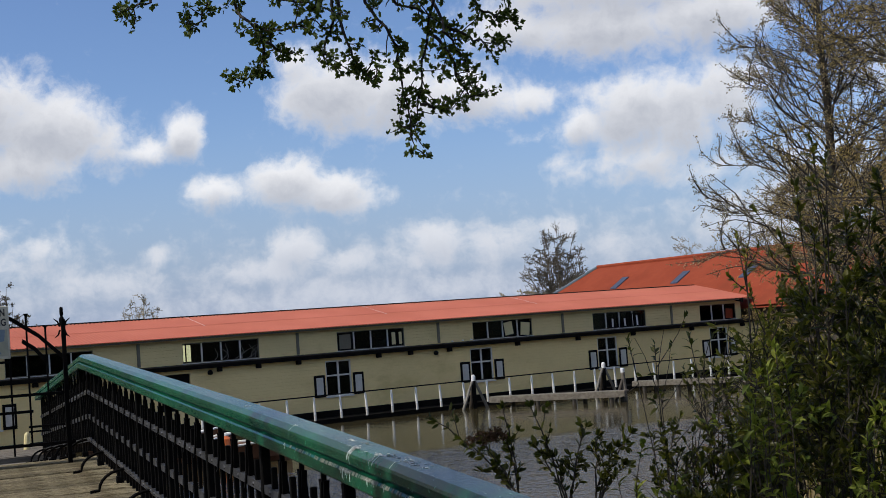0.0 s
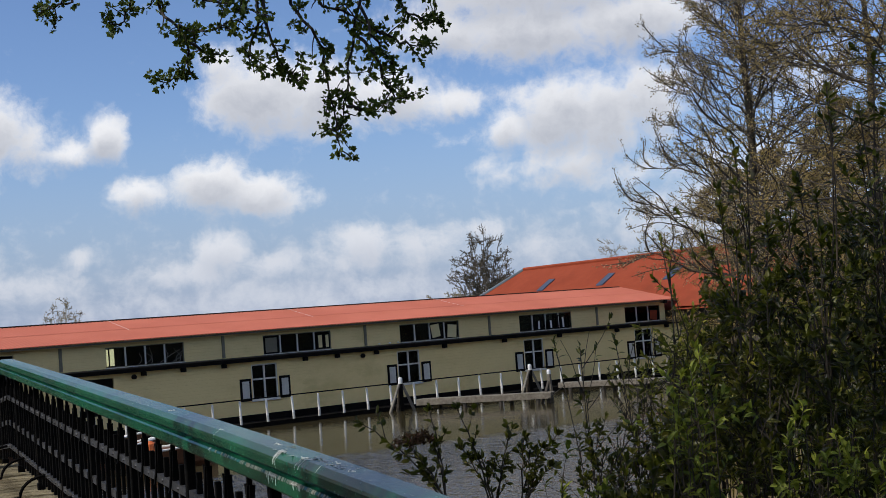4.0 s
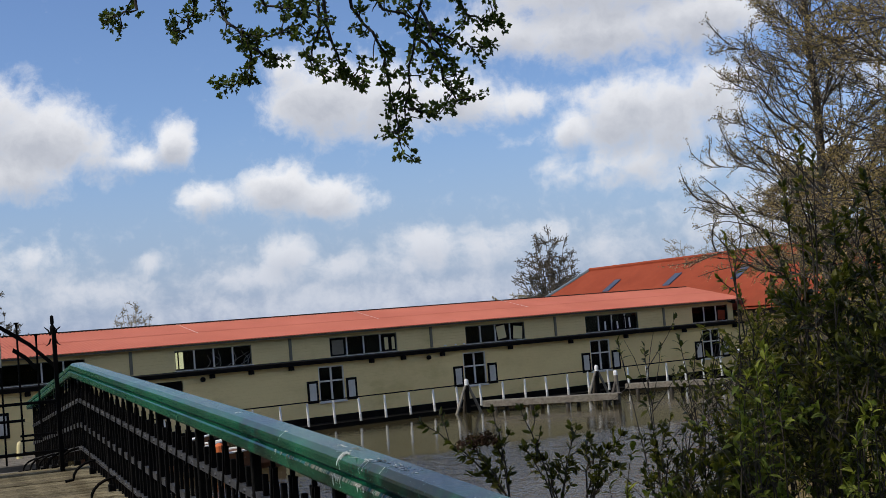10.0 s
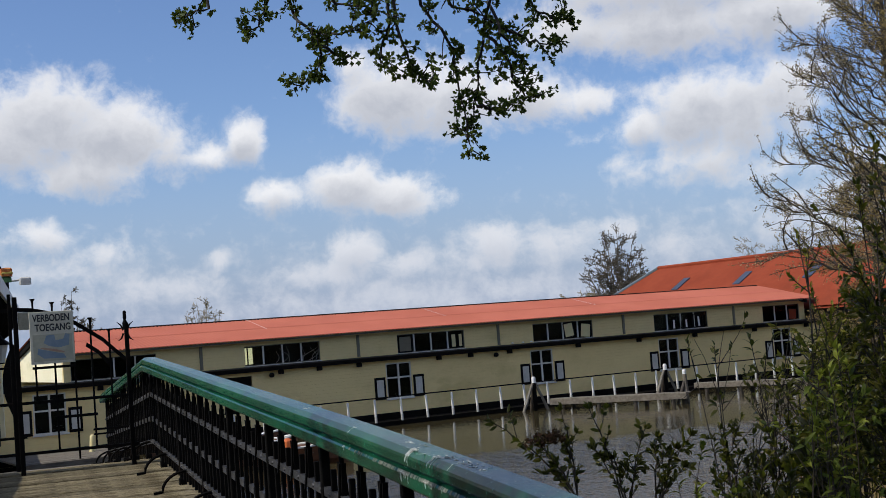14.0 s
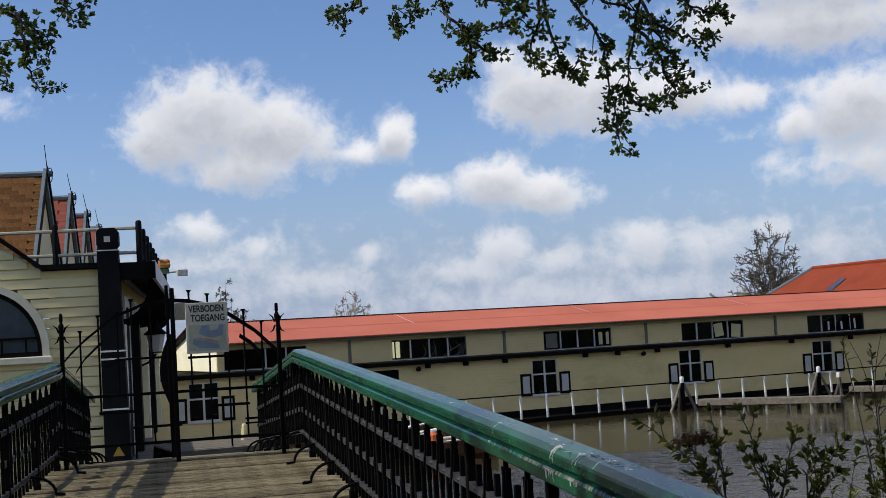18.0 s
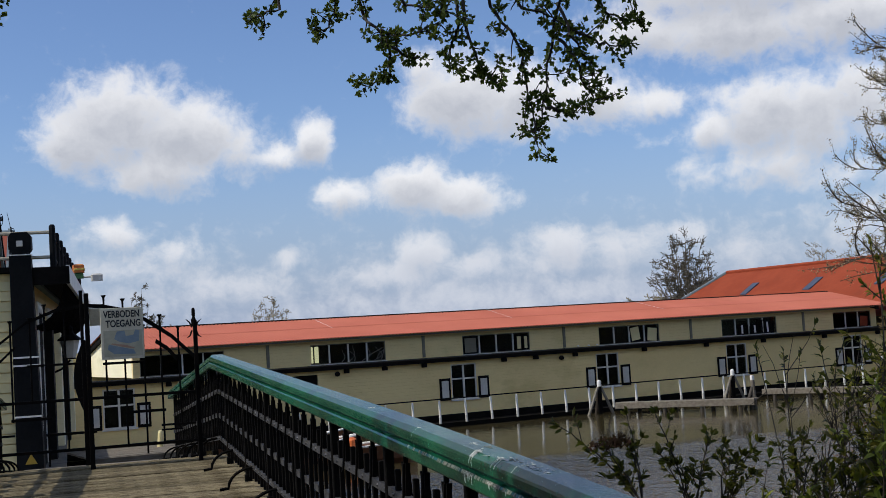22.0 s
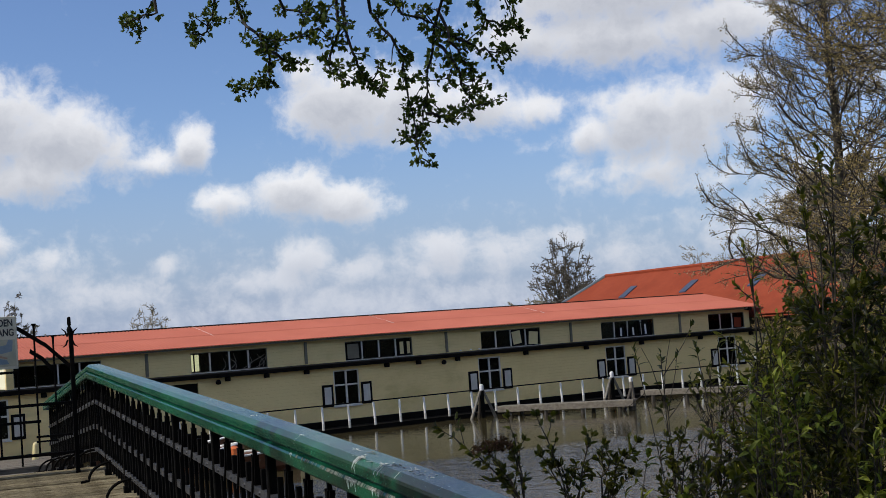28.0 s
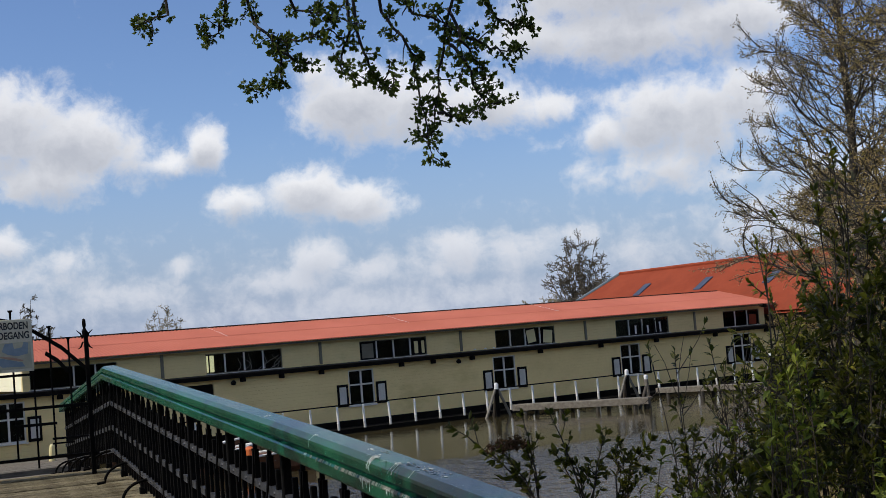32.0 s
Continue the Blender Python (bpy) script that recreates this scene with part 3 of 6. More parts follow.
def railing(wf, v0, v1, side, label):
    """One railing along wf(v); side is -1 where the deck lies to its left, +1 to its right."""
    r = thing("bridge_railing", BRIDGE, label, "railing", "railings of the footbridge")
    vs = sorted({*np.arange(v0, v1, 0.5), 12.6, CREST, v1})
    part("handrail", MB().sweep([[(wf(v) + a, v, rail_z(v) + b) for a, b in CAP] for v in vs]), GREEN, r, "green painted moulded handrail, glossy and stained, mirrored sky painted in as blue patches")
    for name, dz, h in (("middle_bar", -0.36, 0.020), ("bottom_bar", -0.82, 0.020)):
        mb = MB().sweep([[(wf(v) - 0.016, v, rail_z(v) + dz - h), (wf(v) + 0.016, v, rail_z(v) + dz - h), (wf(v) + 0.016, v, rail_z(v) + dz + h), (wf(v) - 0.016, v, rail_z(v) + dz + h)] for v in vs])
        v = v0 + 0.08
        while v < v1:        # rivet heads
            for s in (-1, 1):
                mb.lathe([(0.011, 0), (0.008, 0.006), (0.0025, 0.008)], 6)
                k = len(mb.v) - 18
                for i in range(k, len(mb.v)):
                    x, y, z = mb.v[i]
                    mb.v[i] = (wf(v) + s * (0.016 + z), v + x, rail_z(v) + dz + y)
            v += 0.1625
        part(name, mb, STEEL, r, "worn grey iron bar with rivets")
    n = 0
    v = v0 + 0.05
    while v < v1 - 0.02:
        kind = "main" if n % 8 == 0 else ("plain" if n % 2 else "leaf")
        part("baluster", BAL[kind], IRON, r, m=pose(wf(v), v, rail_z(v)))
        if n % 2 == 1:
            part("strip", strip_mesh(0.15, v), STEEL, r, m=pose(wf(v), v + 0.08, rail_z(v + 0.08) - 0.595))
        v += 0.1625
        n += 1
    v = v0 + 0.9
    while v < v1:            # curved iron stays down to the deck
        w = wf(v)
        pts = []
        for k in range(7):
            a = k / 6 * math.pi / 2
            pts.append((w + side * (0.02 + 0.20 * math.sin(a)), v, rail_z(v) - 0.82 - 0.15 * (1 - math.cos(a))))
        pts.append((pts[-1][0] + side * 0.07, v, rail_z(v) - 0.976))
        part("stay", MB().tube(pts, 0.013, 6), IRON, r)
        v += 1.3
    return r


def left_line(v):
    """The left railing splays outwards towards the near bank."""
    return -0.95 - 0.075 * min(max(12.6 - v, 0.0), 2.7)


right_rail = railing(lambda v: 1.40, 2.05, 19.2, -1, "black iron balustrade with a green handrail, spattered with droppings")
left_rail = railing(left_line, 6.4, 19.2, 1, "black iron balustrade with a green handrail beside the deck")

DROP = surf("dried_droppings", (0.42, 0.44, 0.40), (0.62, 0.62, 0.57), 20, 0.9, 0.1, 90)
GREYD = surf("grey_lichen_dirt", (0.10, 0.10, 0.075), (0.20, 0.19, 0.15), 30, 0.9, 0.2, 90)
rng = random.Random(11)


def blob(mb, x, y, rx, ry, h=0.0022):
    """A ragged flat crust on the rail's top."""
    n = 9
    c = []
    for i in range(n):
        a = i / n * 6.283
        k = rng.uniform(0.35, 1.2)
        c.append((max(1.354, min(1.446, x + rx * k * math.cos(a))), y + ry * k * math.sin(a)))
    mb.add([(x, y, rail_z(y) + h)] + [(p, q, rail_z(q) + 0.0008) for p, q in c], [(0, i + 1, (i + 1) % n + 1) for i in range(n)])


def run_down(mb, y, wide, far):
    """A thin white run over the rounded edge and down the rail's inner face."""
    prof = [(-0.030, 0.0012), (-0.048, 0.0012), (-0.0716, -0.0172), (-0.0752, -0.0280), (-0.0754, -0.042), (-0.0752, -0.054)][:far]
    ys = [y + rng.uniform(-0.003, 0.003) * q for q in range(len(prof))]
    ts = [wide * rng.uniform(0.6, 1.0) * (1 - 0.13 * q) for q in range(len(prof))]
    mb.sweep([[(1.40 + a, yy - t, rail_z(yy) + b), (1.40 + a, yy + t, rail_z(yy) + b)] for (a, b), yy, t in zip(prof, ys, ts)], closed_ring=False)


def splat(v, wo, size, drip, material):
    """Crusts on the handrail's top with runs over its inner side and specks on the moulding below."""
    mb = MB()
    for _ in range(14):
        s = size * rng.uniform(0.12, 0.45)
        blob(mb, wo + rng.gauss(0, size * 0.5), v + rng.gauss(0, size * 1.5), s * rng.uniform(0.4, 0.8), s * rng.uniform(0.8, 2.2))
    for k in range(drip):
        y = v + rng.uniform(-1.0, 1.0) * size
        run_down(mb, y, rng.uniform(0.0015, 0.0045), rng.choice((3, 4, 5, 6)))
        for _ in range(3):        # specks and runs caught on the lower moulding
            yy = y + rng.uniform(-0.07, 0.05)
            t = rng.uniform(0.0006, 0.0025)
            q = rng.choice((2, 2, 3, 4))
            mb.sweep([[(1.40 + a, yy - t, rail_z(yy) + b), (1.40 + a, yy + t * 0.6, rail_z(yy) + b)] for a, b in ((-0.0790, -0.0708), (-0.0870, -0.0790), (-0.0873, -0.092), (-0.0872, -0.092 - rng.uniform(0.004, 0.02)))[:q]], closed_ring=False)
    tagged(part("spatter", mb, material, right_rail), "white bird droppings", kind="stuff")


for v, wo, s, d in ((4.44, 1.350, 0.024, 6), (4.19, 1.365, 0.026, 5), (4.02, 1.385, 0.030, 1), (3.90, 1.40, 0.026, 0), (4.62, 1.40, 0.012, 0), (6.25, 1.39, 0.016, 0), (5.25, 1.36, 0.008, 1)):
    splat(v, wo, s, d, DROP)
for v, wo, s in ((4.50, 1.42, 0.016), (4.14, 1.39, 0.020), (3.97, 1.39, 0.018)):
    splat(v, wo, s, 0, GREYD)
mb = MB()
for _ in range(150):        # chalky bloom along the lower moulding
    y = rng.choice((rng.uniform(3.3, 5.2), rng.gauss(4.3, 0.2)))
    t = rng.uniform(0.001, 0.006)
    h = rng.uniform(0.001, 0.004)
    mb.sweep([[(1.40 + a, y - t, rail_z(y - t) + b), (1.40 + a, y + t, rail_z(y + t) + b)] for a, b in ((-0.0800, -0.0708), (-0.0868, -0.0795), (-0.0872, -0.0800 - h))], closed_ring=False)
tagged(part("bloom", mb, GREYD, right_rail), "chalky grey dirt line", kind="stuff")

# ---- the gate on the crest ----
gate = thing("gate", BRIDGE @ pose(0, 13.0, 0), "closed black iron double gate across the footbridge", "gate")
for w, z0, z1, r in ((-0.87, 2.66, 4.02, 0.020), (0.12, 2.86, 4.36, 0.016), (0.17, 2.62, 4.33, 0.022), (1.18, 2.66, 4.02, 0.020)):
    part("gate_post", MB().bevel_box(w - r, w + r, -r, r, z0, z1, 0.004), IRON, gate)
for w in (-0.87, 1.17):      # spiked heads
    mb = MB().lathe([(0.022, -0.06), (0.026, 0.0), (0.012, 0.03), (0.018, 0.05), (0.016, 0.11), (0.004, 0.12)], 8, (w, 0, 4.02))
    for s in (-1, 1):
        mb.tube([(w + s * 0.02, 0, 3.95), (w + s * 0.04, 0, 4.0), (w + s * 0.075, 0, 4.03)], [0.010, 0.008, 0.003], 5)
        mb.tube([(w + s * 0.02, 0, 3.92), (w + s * 0.04, 0, 3.87), (w + s * 0.07, 0, 3.85)], [0.010, 0.008, 0.003], 5)
    part("spike", mb, IRON, gate)
for w, z1, z0 in ((-0.70, 3.96, 3.33), (-0.53, 4.10, 3.15), (-0.355, 4.12, 3.33), (-0.22, 4.24, 2.72), (-0.04, 4.19, 3.33), (0.33, 4.30, 3.33),
                  (0.505, 4.26, 2.86), (0.685, 4.0, 2.77), (0.845, 4.09, 2.86), (1.015, 3.97, 3.02), (-0.70, 3.33, 2.86), (-0.04, 3.33, 2.86)):
    mb = MB().tube([(w, 0, z0), (w, 0, z1 - 0.05)], 0.0095, 6)
    mb.lathe([(0.010, -0.05), (0.011, -0.02), (0.024, -0.002), (0.024, 0.004), (0.018, 0.004)], 8, (w, 0, z1))
    part("rod", mb, IRON, gate)
for a, b, z, t in ((-0.95, 1.20, 3.33, 0.014), (-0.95, 1.24, 2.86, 0.014), (0.30, 0.70, 3.65, 0.012), (0.48, 0.87, 3.175, 0.013), (0.82, 1.15, 3.03, 0.010),
                   (-0.39, 0.10, 3.67, 0.011), (-0.55, -0.18, 3.17, 0.013), (-0.24, 0.22, 3.015, 0.012), (0.82, 1.02, 2.985, 0.008), (-0.86, -0.52, 3.03, 0.010)):
    part("cross_bar", MB().bevel_box(a, b, -0.012, 0.012, z - t, z + t, 0.003), IRON, gate)
for pts in (((-0.92, 3.60), (-0.80, 3.74), (-0.66, 3.87), (-0.39, 4.075), (-0.12, 4.18), (0.13, 4.215)),
            ((0.13, 4.215), (0.31, 4.20), (0.52, 4.15), (0.71, 4.05), (0.95, 3.88), (1.16, 3.67))):
    part("arch", MB().sweep([[(x - 0.006, -0.012, z - 0.018), (x + 0.006, -0.012, z + 0.018), (x + 0.006, 0.012, z + 0.018), (x - 0.006, 0.012, z - 0.018)] for x, z in pts]), IRON, gate)
for pts in (((-0.75, 3.57), (-0.66, 3.70), (-0.55, 3.80), (-0.49, 3.85)), ((0.80, 3.84), (0.91, 3.76), (1.00, 3.65))):
    part("short_arch", MB().sweep([[(x - 0.006, -0.012, z - 0.020), (x + 0.006, -0.012, z + 0.018), (x + 0.006, 0.012, z + 0.018), (x - 0.006, 0.012, z - 0.02)] for x, z in pts]), IRON, gate)

# ---- the notice on the gate ----
PANEL = surf("weathered_white_panel", (0.50, 0.47, 0.36), (0.60, 0.565, 0.45), 6, 0.6, 0.05, 40, stain=(0.30, 0.28, 0.21), stain_scale=4)
INK = surf("black_ink", (0.012, 0.012, 0.012), (0.03, 0.03, 0.03), 9, 0.7, 0, 30)
MAPBLUE = surf("faded_map_blue", (0.15, 0.21, 0.27), (0.20, 0.26, 0.31), 9, 0.7, 0, 30)
MAPGREEN = surf("faded_map_green", (0.34, 0.335, 0.25), (0.42, 0.40, 0.30), 9, 0.7, 0, 30)
MAPPINK = surf("faded_map_orange", (0.34, 0.20, 0.14), (0.38, 0.25, 0.18), 9, 0.7, 0, 30)
notice = thing("notice_board", BRIDGE @ pose(0.49, 12.955, 3.93), "weathered white no-entry notice with a faded map, fixed to the gate", "sign")
part("panel", MB().bevel_box(-0.200, 0.200, -0.008, 0.008, -0.245, 0.245, 0.004), PANEL, notice)


def lettering(text, parent, size, m, material, name="lettering"):
    cu = bpy.data.curves.new(name, "FONT")
    cu.body, cu.size, cu.align_x, cu.align_y, cu.extrude, cu.offset = text, size, "CENTER", "CENTER", 0.0008, size * 0.030
    ob = new(name, cu)
    bpy.context.view_layer.update()
    me = bpy.data.meshes.new_from_object(ob.evaluated_get(bpy.context.evaluated_depsgraph_get()))
    bpy.data.objects.remove(ob)
    me.materials.clear(); me.materials.append(material)
    return part(name, me, material, parent, m=m)


lettering("VERBODEN", notice, 0.082, pose(0, -0.0095, 0.182, 90, 0, 0) @ Matrix.Diagonal((0.80, 1.1, 1, 1)), INK)
lettering("TOEGANG", notice, 0.082, pose(0.012, -0.0095, 0.092, 90, 0, 0) @ Matrix.Diagonal((0.82, 1.1, 1, 1)), INK)


def map_patch(pts, y, material, name):
    mb = MB().prism(pts, "y", y, y + 0.002)
    part(name, mb, material, notice)


map_patch([(-0.175, 0.03), (0.18, 0.03), (0.185, -0.22), (-0.175, -0.22)], -0.0105, MAPGREEN, "map_field")
map_patch([(-0.05, 0.02), (0.02, 0.025), (0.03, -0.03), (0.10, -0.02), (0.12, 0.03), (0.16, 0.02), (0.15, -0.08), (0.06, -0.10), (-0.03, -0.08), (-0.08, -0.05)], -0.0125, MAPBLUE, "map_water")
map_patch([(-0.13, -0.10), (-0.02, -0.13), (0.10, -0.16), (0.12, -0.20), (-0.08, -0.195), (-0.14, -0.15)], -0.0125, MAPBLUE, "map_water")
map_patch([(-0.10, -0.09), (0.02, -0.11), (0.11, -0.14), (0.10, -0.15), (-0.02, -0.125), (-0.11, -0.10)], -0.0140, MAPPINK, "map_road")

# ---- details of the long building ----
FRAMEW = surf("grey_white_frame_paint", (0.58, 0.57, 0.52), (0.68, 0.67, 0.62), 3, 0.5, 0, 20)
SHUT = surf("grey_shutter_panel", (0.50, 0.49, 0.45), (0.60, 0.59, 0.54), 2, 0.55, 0.05, 15)


def strip_window(x0, x1, z0, z1, y, panes, parent):
    """A band of panes with thin pale mullions, set in the wall."""
    w = part("window", wall_with_holes(x0, x1, z0, z1, y + 0.03, y + 0.10, [(x0 + 0.03, x1 - 0.03, z0 + 0.03, z1 - 0.03)]), STONE, parent, "band of dark panes with pale mullions")
    step = (x1 - x0) / panes
    for k in range(1, panes):
        x = x0 + k * step
        part("mullion", MB().box(x - 0.027, x + 0.027, y + 0.02, y + 0.11, z0 + 0.03, z1 - 0.03), FRAMEW, w)
    for k in range(panes):
        p = part("pane", MB().box(x0 + k * step + 0.02, x0 + (k + 1) * step - 0.02, y + 0.06, y + 0.068, z0 + 0.04, z1 - 0.03), GLASS, w)
        p.visible_shadow = False
    part("sill", MB().bevel_box(x0 - 0.05, x1 + 0.05, y - 0.05, y + 0.03, z0 - 0.03, z0, 0.01), FRAMEW, w)
    return w


for k, a in enumerate(UP):
    strip_window(a, min(a + UW, X1 - 0.35), UZ0, UZ1, UY, 4 if a + UW < X1 else 3, long_b)
for k, x in enumerate([16.85, 23.68, 30.57, 37.47, 44.25]):
    part("pilaster", MB().box(x - 0.06, x + 0.06, UY - 0.05, UY - 0.003, 2.67, 3.58), STONE, long_b)
for x in [12.1, 15.2, 19.0, 20.6, 22.3, 25.9, 27.4, 29.3, 32.8, 36.1, 39.3, 42.9, 46.2, 49.5]:
    part("bracket", MB().bevel_box(x - 0.09, x + 0.09, LY - 0.20, LY - 0.002, 2.34, 2.497, 0.02), DARK, long_b)
for x in (18.6, 28.6):
    mb = MB().lathe([(0.02, 0), (0.09, 0.02), (0.11, 0.10), (0.07, 0.17), (0.02, 0.19)], 10, (x, LY - 0.14, 2.24))
    part("lamp", mb, DARK, long_b, "round black wall lamp")
for a in LOW:
    w = part("cross_window", wall_with_holes(a, a + LW, LZ0, LZ1, LY + 0.02, LY + 0.10, [(a + 0.05 + i * (LW / 2 - 0.015), a + LW / 2 - 0.035 + i * (LW / 2 - 0.015), q0, q1) for i in (0, 1) for q0, q1 in ((LZ0 + 0.05, 1.76), (1.82, LZ1 - 0.05))]), FRAMEW, long_b, "cross window with pale frame")
    for i in (0, 1):
        for z0, z1 in ((LZ0 + 0.05, 1.76), (1.82, LZ1 - 0.05)):
            p = part("pane", MB().box(a + 0.05 + i * (LW / 2 - 0.02), a + LW / 2 - 0.035 + i * (LW / 2 - 0.015), LY + 0.06, LY + 0.068, z0, z1), GLASS, w)
            p.visible_shadow = False
    part("sill", MB().bevel_box(a - 0.06, a + LW + 0.06, LY - 0.07, LY + 0.03, LZ0 - 0.06, LZ0 - 0.002, 0.012), FRAMEW, w)
    for s, x in ((-1, a - 0.54), (1, a + LW + 0.06)):
        sh = part("shutter", MB().box(x, x + 0.48, LY - 0.035, LY - 0.004, LZ0 - 0.02, LZ0 + 0.86), DARK, long_b, "black framed shutter with grey panel")
        part("panel", MB().box(x + 0.09, x + 0.39, LY - 0.045, LY - 0.0355, LZ0 + 0.09, LZ0 + 0.76), SHUT, sh)
part("door", MB().box(16.72, 17.83, LY + 0.05, LY + 0.10, 1.0, 2.35), DARK, long_b, "black door")

# sheet joint lines on the roof and the sill rail of the ledge
for x in (20.3, 28.9, 37.2):
    part("flashing", MB().sweep([[(x - 0.012, 51.6, 4.135), (x + 0.012, 51.6, 4.135)], [(x - 0.012, 54.0, 4.605), (x + 0.012, 54.0, 4.605)]], closed_ring=False), FRAMEW, long_b)

# shapes in the upper windows
# Glowing slots stand in for daylight through the room; no lamp hangs there
SLOT_GLOW = surf("slot_daylight_glow", (0.8, 0.75, 0.5), (0.8, 0.75, 0.5), 1, 0.6, 0)
sb = next(n for n in SLOT_GLOW.node_tree.nodes if n.type == "BSDF_PRINCIPLED")
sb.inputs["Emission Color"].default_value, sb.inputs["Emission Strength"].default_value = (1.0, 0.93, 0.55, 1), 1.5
rng = random.Random(3)
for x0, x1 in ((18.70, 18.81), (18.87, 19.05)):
    tagged(part("strip_lamp", MB().bevel_box(x0, x1, UY + 0.12, UY + 0.16, 2.74, 3.40, 0.02), SLOT_GLOW), "glowing pale yellow slot standing in for daylight through the room", "lamp")
# pale tubes take the place of bare trees mirrored in the panes
ASH = surf("branch_reflection_grey", (0.16, 0.15, 0.13), (0.26, 0.25, 0.22), 8, 0.9, 0.1, 40)
for k, (x, ln, tilt, sw) in enumerate(((20.3, 0.7, 30, 0.30), (20.55, 0.62, -25, 0.25), (20.9, 0.7, 40, 0.35), (21.2, 0.66, 50, -0.3), (21.45, 0.7, 60, 0.25), (21.6, 0.6, 35, -0.2), (20.0, 0.5, 15, 0.2), (21.75, 0.55, -15, 0.2))):
    pts = [(ln * q / 6 * math.sin(radians(tilt)) + sw * math.sin(q * 0.75) * 0.5, 0, 0.02 + ln * q / 6 * math.cos(radians(tilt) * 0.8)) for q in range(7)]
    tagged(part("dry_branch", MB().tube(pts, [0.014, 0.013, 0.012, 0.011, 0.010, 0.008, 0.005], 5), ASH, m=pose(x, UY + 0.035, 2.70)), "pale curved tube standing in for a branch mirrored in the window", "branch")


def casement(x, w, h, z, turn, board):
    """A dark framed sash; a cream board in it stands in for the mirrored wall."""
    c = thing("leaning_sash", pose(x, UY + 0.018, z, 0, turn, 0), "dark framed sash standing in the upper window", "sash")
    part("frame", wall_with_holes(0, w, 0, h, 0, 0.03, [(0.05, w - 0.05, 0.05, h - 0.05)]), DARK, c)
    if board:
        part("board", MB().box(0.055, w - 0.055, 0.01, 0.02, 0.055, h - 0.055), board, c)


casement(UP[2] + 0.06, 0.66, 0.72, 2.69, 0, STONE)
casement(UP[2] + 2.62, 0.30, 0.64, 2.71, 0, CREAM2)
casement(UP[2] + 2.98, 0.26, 0.64, 2.71, 0, CREAM2)
casement(UP[3] + 1.74, 0.58, 0.70, 2.69, -8, CREAM2)
casement(UP[3] + 2.56, 0.62, 0.70, 2.69, 6, CREAM2)
for k in range(9):
    x = UP[4] + 0.85 + k * 0.26
    casement(x, 0.22, rng.uniform(0.4, 0.7), 2.69, rng.uniform(-6, 6), WHITE if k % 3 == 1 else None)
casement(UP[5] + 1.7, 0.6, 0.6, 2.69, 5, ORANGE)
for x, z in ((32.0 - 0.9, 2.675), (32.55 - 0.9, 2.675), (33.0 - 0.9, 2.675)):
    tagged(part("pebble", MB().lathe([(0.001, 0), (0.05, 0.005), (0.06, 0.03), (0.03, 0.06), (0.001, 0.065)], 7, (x, UY - 0.30, z)), WHITE), "small white lump lying on the ledge", "stone")

# quay walkway with white posts
quay = thing("quay_walkway", pose(0, 0, 0), "narrow walkway along the building with white posts and a black rail", "walkway")
part("walk_deck", MB().box(12.0, 50.5, 45.99, LY - 0.123, -0.4, 0.17), DARK, quay)
for i in range(33):
    x = 13.19 + 1.14 * i
    lean = pose(x, 45.94, 0, rng.uniform(-1.5, 1.5), -1.6 + rng.uniform(-1, 1), 0)
    part("post", MB().lathe([(0.050, 0.42), (0.046, 1.00), (0.040, 1.05), (0.012, 1.07)], 8), WHITE, quay, "white painted post", m=lean)
    part("post_foot", MB().lathe([(0.053, 0.17), (0.053, 0.42)], 8), SHUT, quay, m=lean)
part("hand_rail", MB().tube([(12.0, 45.94, 1.11), (50.5, 45.94, 1.11)], 0.026, 6), IRON, quay)

ql = thing("quay_landing", pose(0, 0, 0), "grey plank landing at the near end of the quay", "landing")
for k in range(22):
    part("plank", MB().bevel_box(8.3 + rng.uniform(-0.03, 0.03), 11.85 + rng.uniform(-0.03, 0.03), 42.6 + k * 0.2, 42.785 + k * 0.2, 0.32, 0.38 + rng.uniform(0, 0.01), 0.008), TIMBER, ql)
part("edge_beam", MB().bevel_box(8.3, 11.85, 42.42, 42.59, 0.10, 0.37, 0.01), TIMBER, ql)
for x in (8.6, 10.1, 11.6):
    part("pile", MB().lathe([(0.09, -0.9), (0.09, 0.10)], 8, (x, 42.52, 0)), PILE, ql)

wp = thing("mooring_post", pose(11.14, 45.0, 0, 0, 4, 0), "leaning grey-white mooring post at the near end of the quay", "mooring post")
part("post", MB().lathe([(0.11, -0.9), (0.10, 0.85), (0.07, 0.93), (0.01, 0.95)], 10), CREAM2, wp)

# tripod mooring posts and the low jetty
# front braces get paler timber than the back one: sunlight put into colour
PALET = surf("sunlit_brace_timber", (0.13, 0.115, 0.09), (0.28, 0.25, 0.20), 3, 0.85, 0.3, 35, stain=(0.08, 0.065, 0.045), stain_scale=2)


def dolphin(x, y, h):
    d = thing("mooring_tripod", pose(x, y, 0), "weathered timber mooring tripod with white capped post in the water", "mooring post", "mooring tripods")
    part("post", MB().lathe([(0.11, -0.9), (0.085, h - 0.2)], 9), DARK, d)
    part("white_cap", MB().lathe([(0.085, h - 0.2), (0.088, h - 0.02), (0.07, h + 0.04), (0.02, h + 0.06)], 10), WHITE, d, "white painted cap")
    for dx, dy in ((-0.74, -0.05), (0.70, -0.05), (0.05, 0.5)):
        part("brace", MB().tube([(dx, dy, 0.0 - 0.3), (dx * 0.1, dy * 0.1, h - 0.22)], [0.068, 0.055], 7), PALET if dy < 0 else PILE, d)
    return d


dolphin(29.15, 45.2, 1.32)
dolphin(35.90, 45.2, 1.30)
dolphin(44.4, 45.2, 1.32)


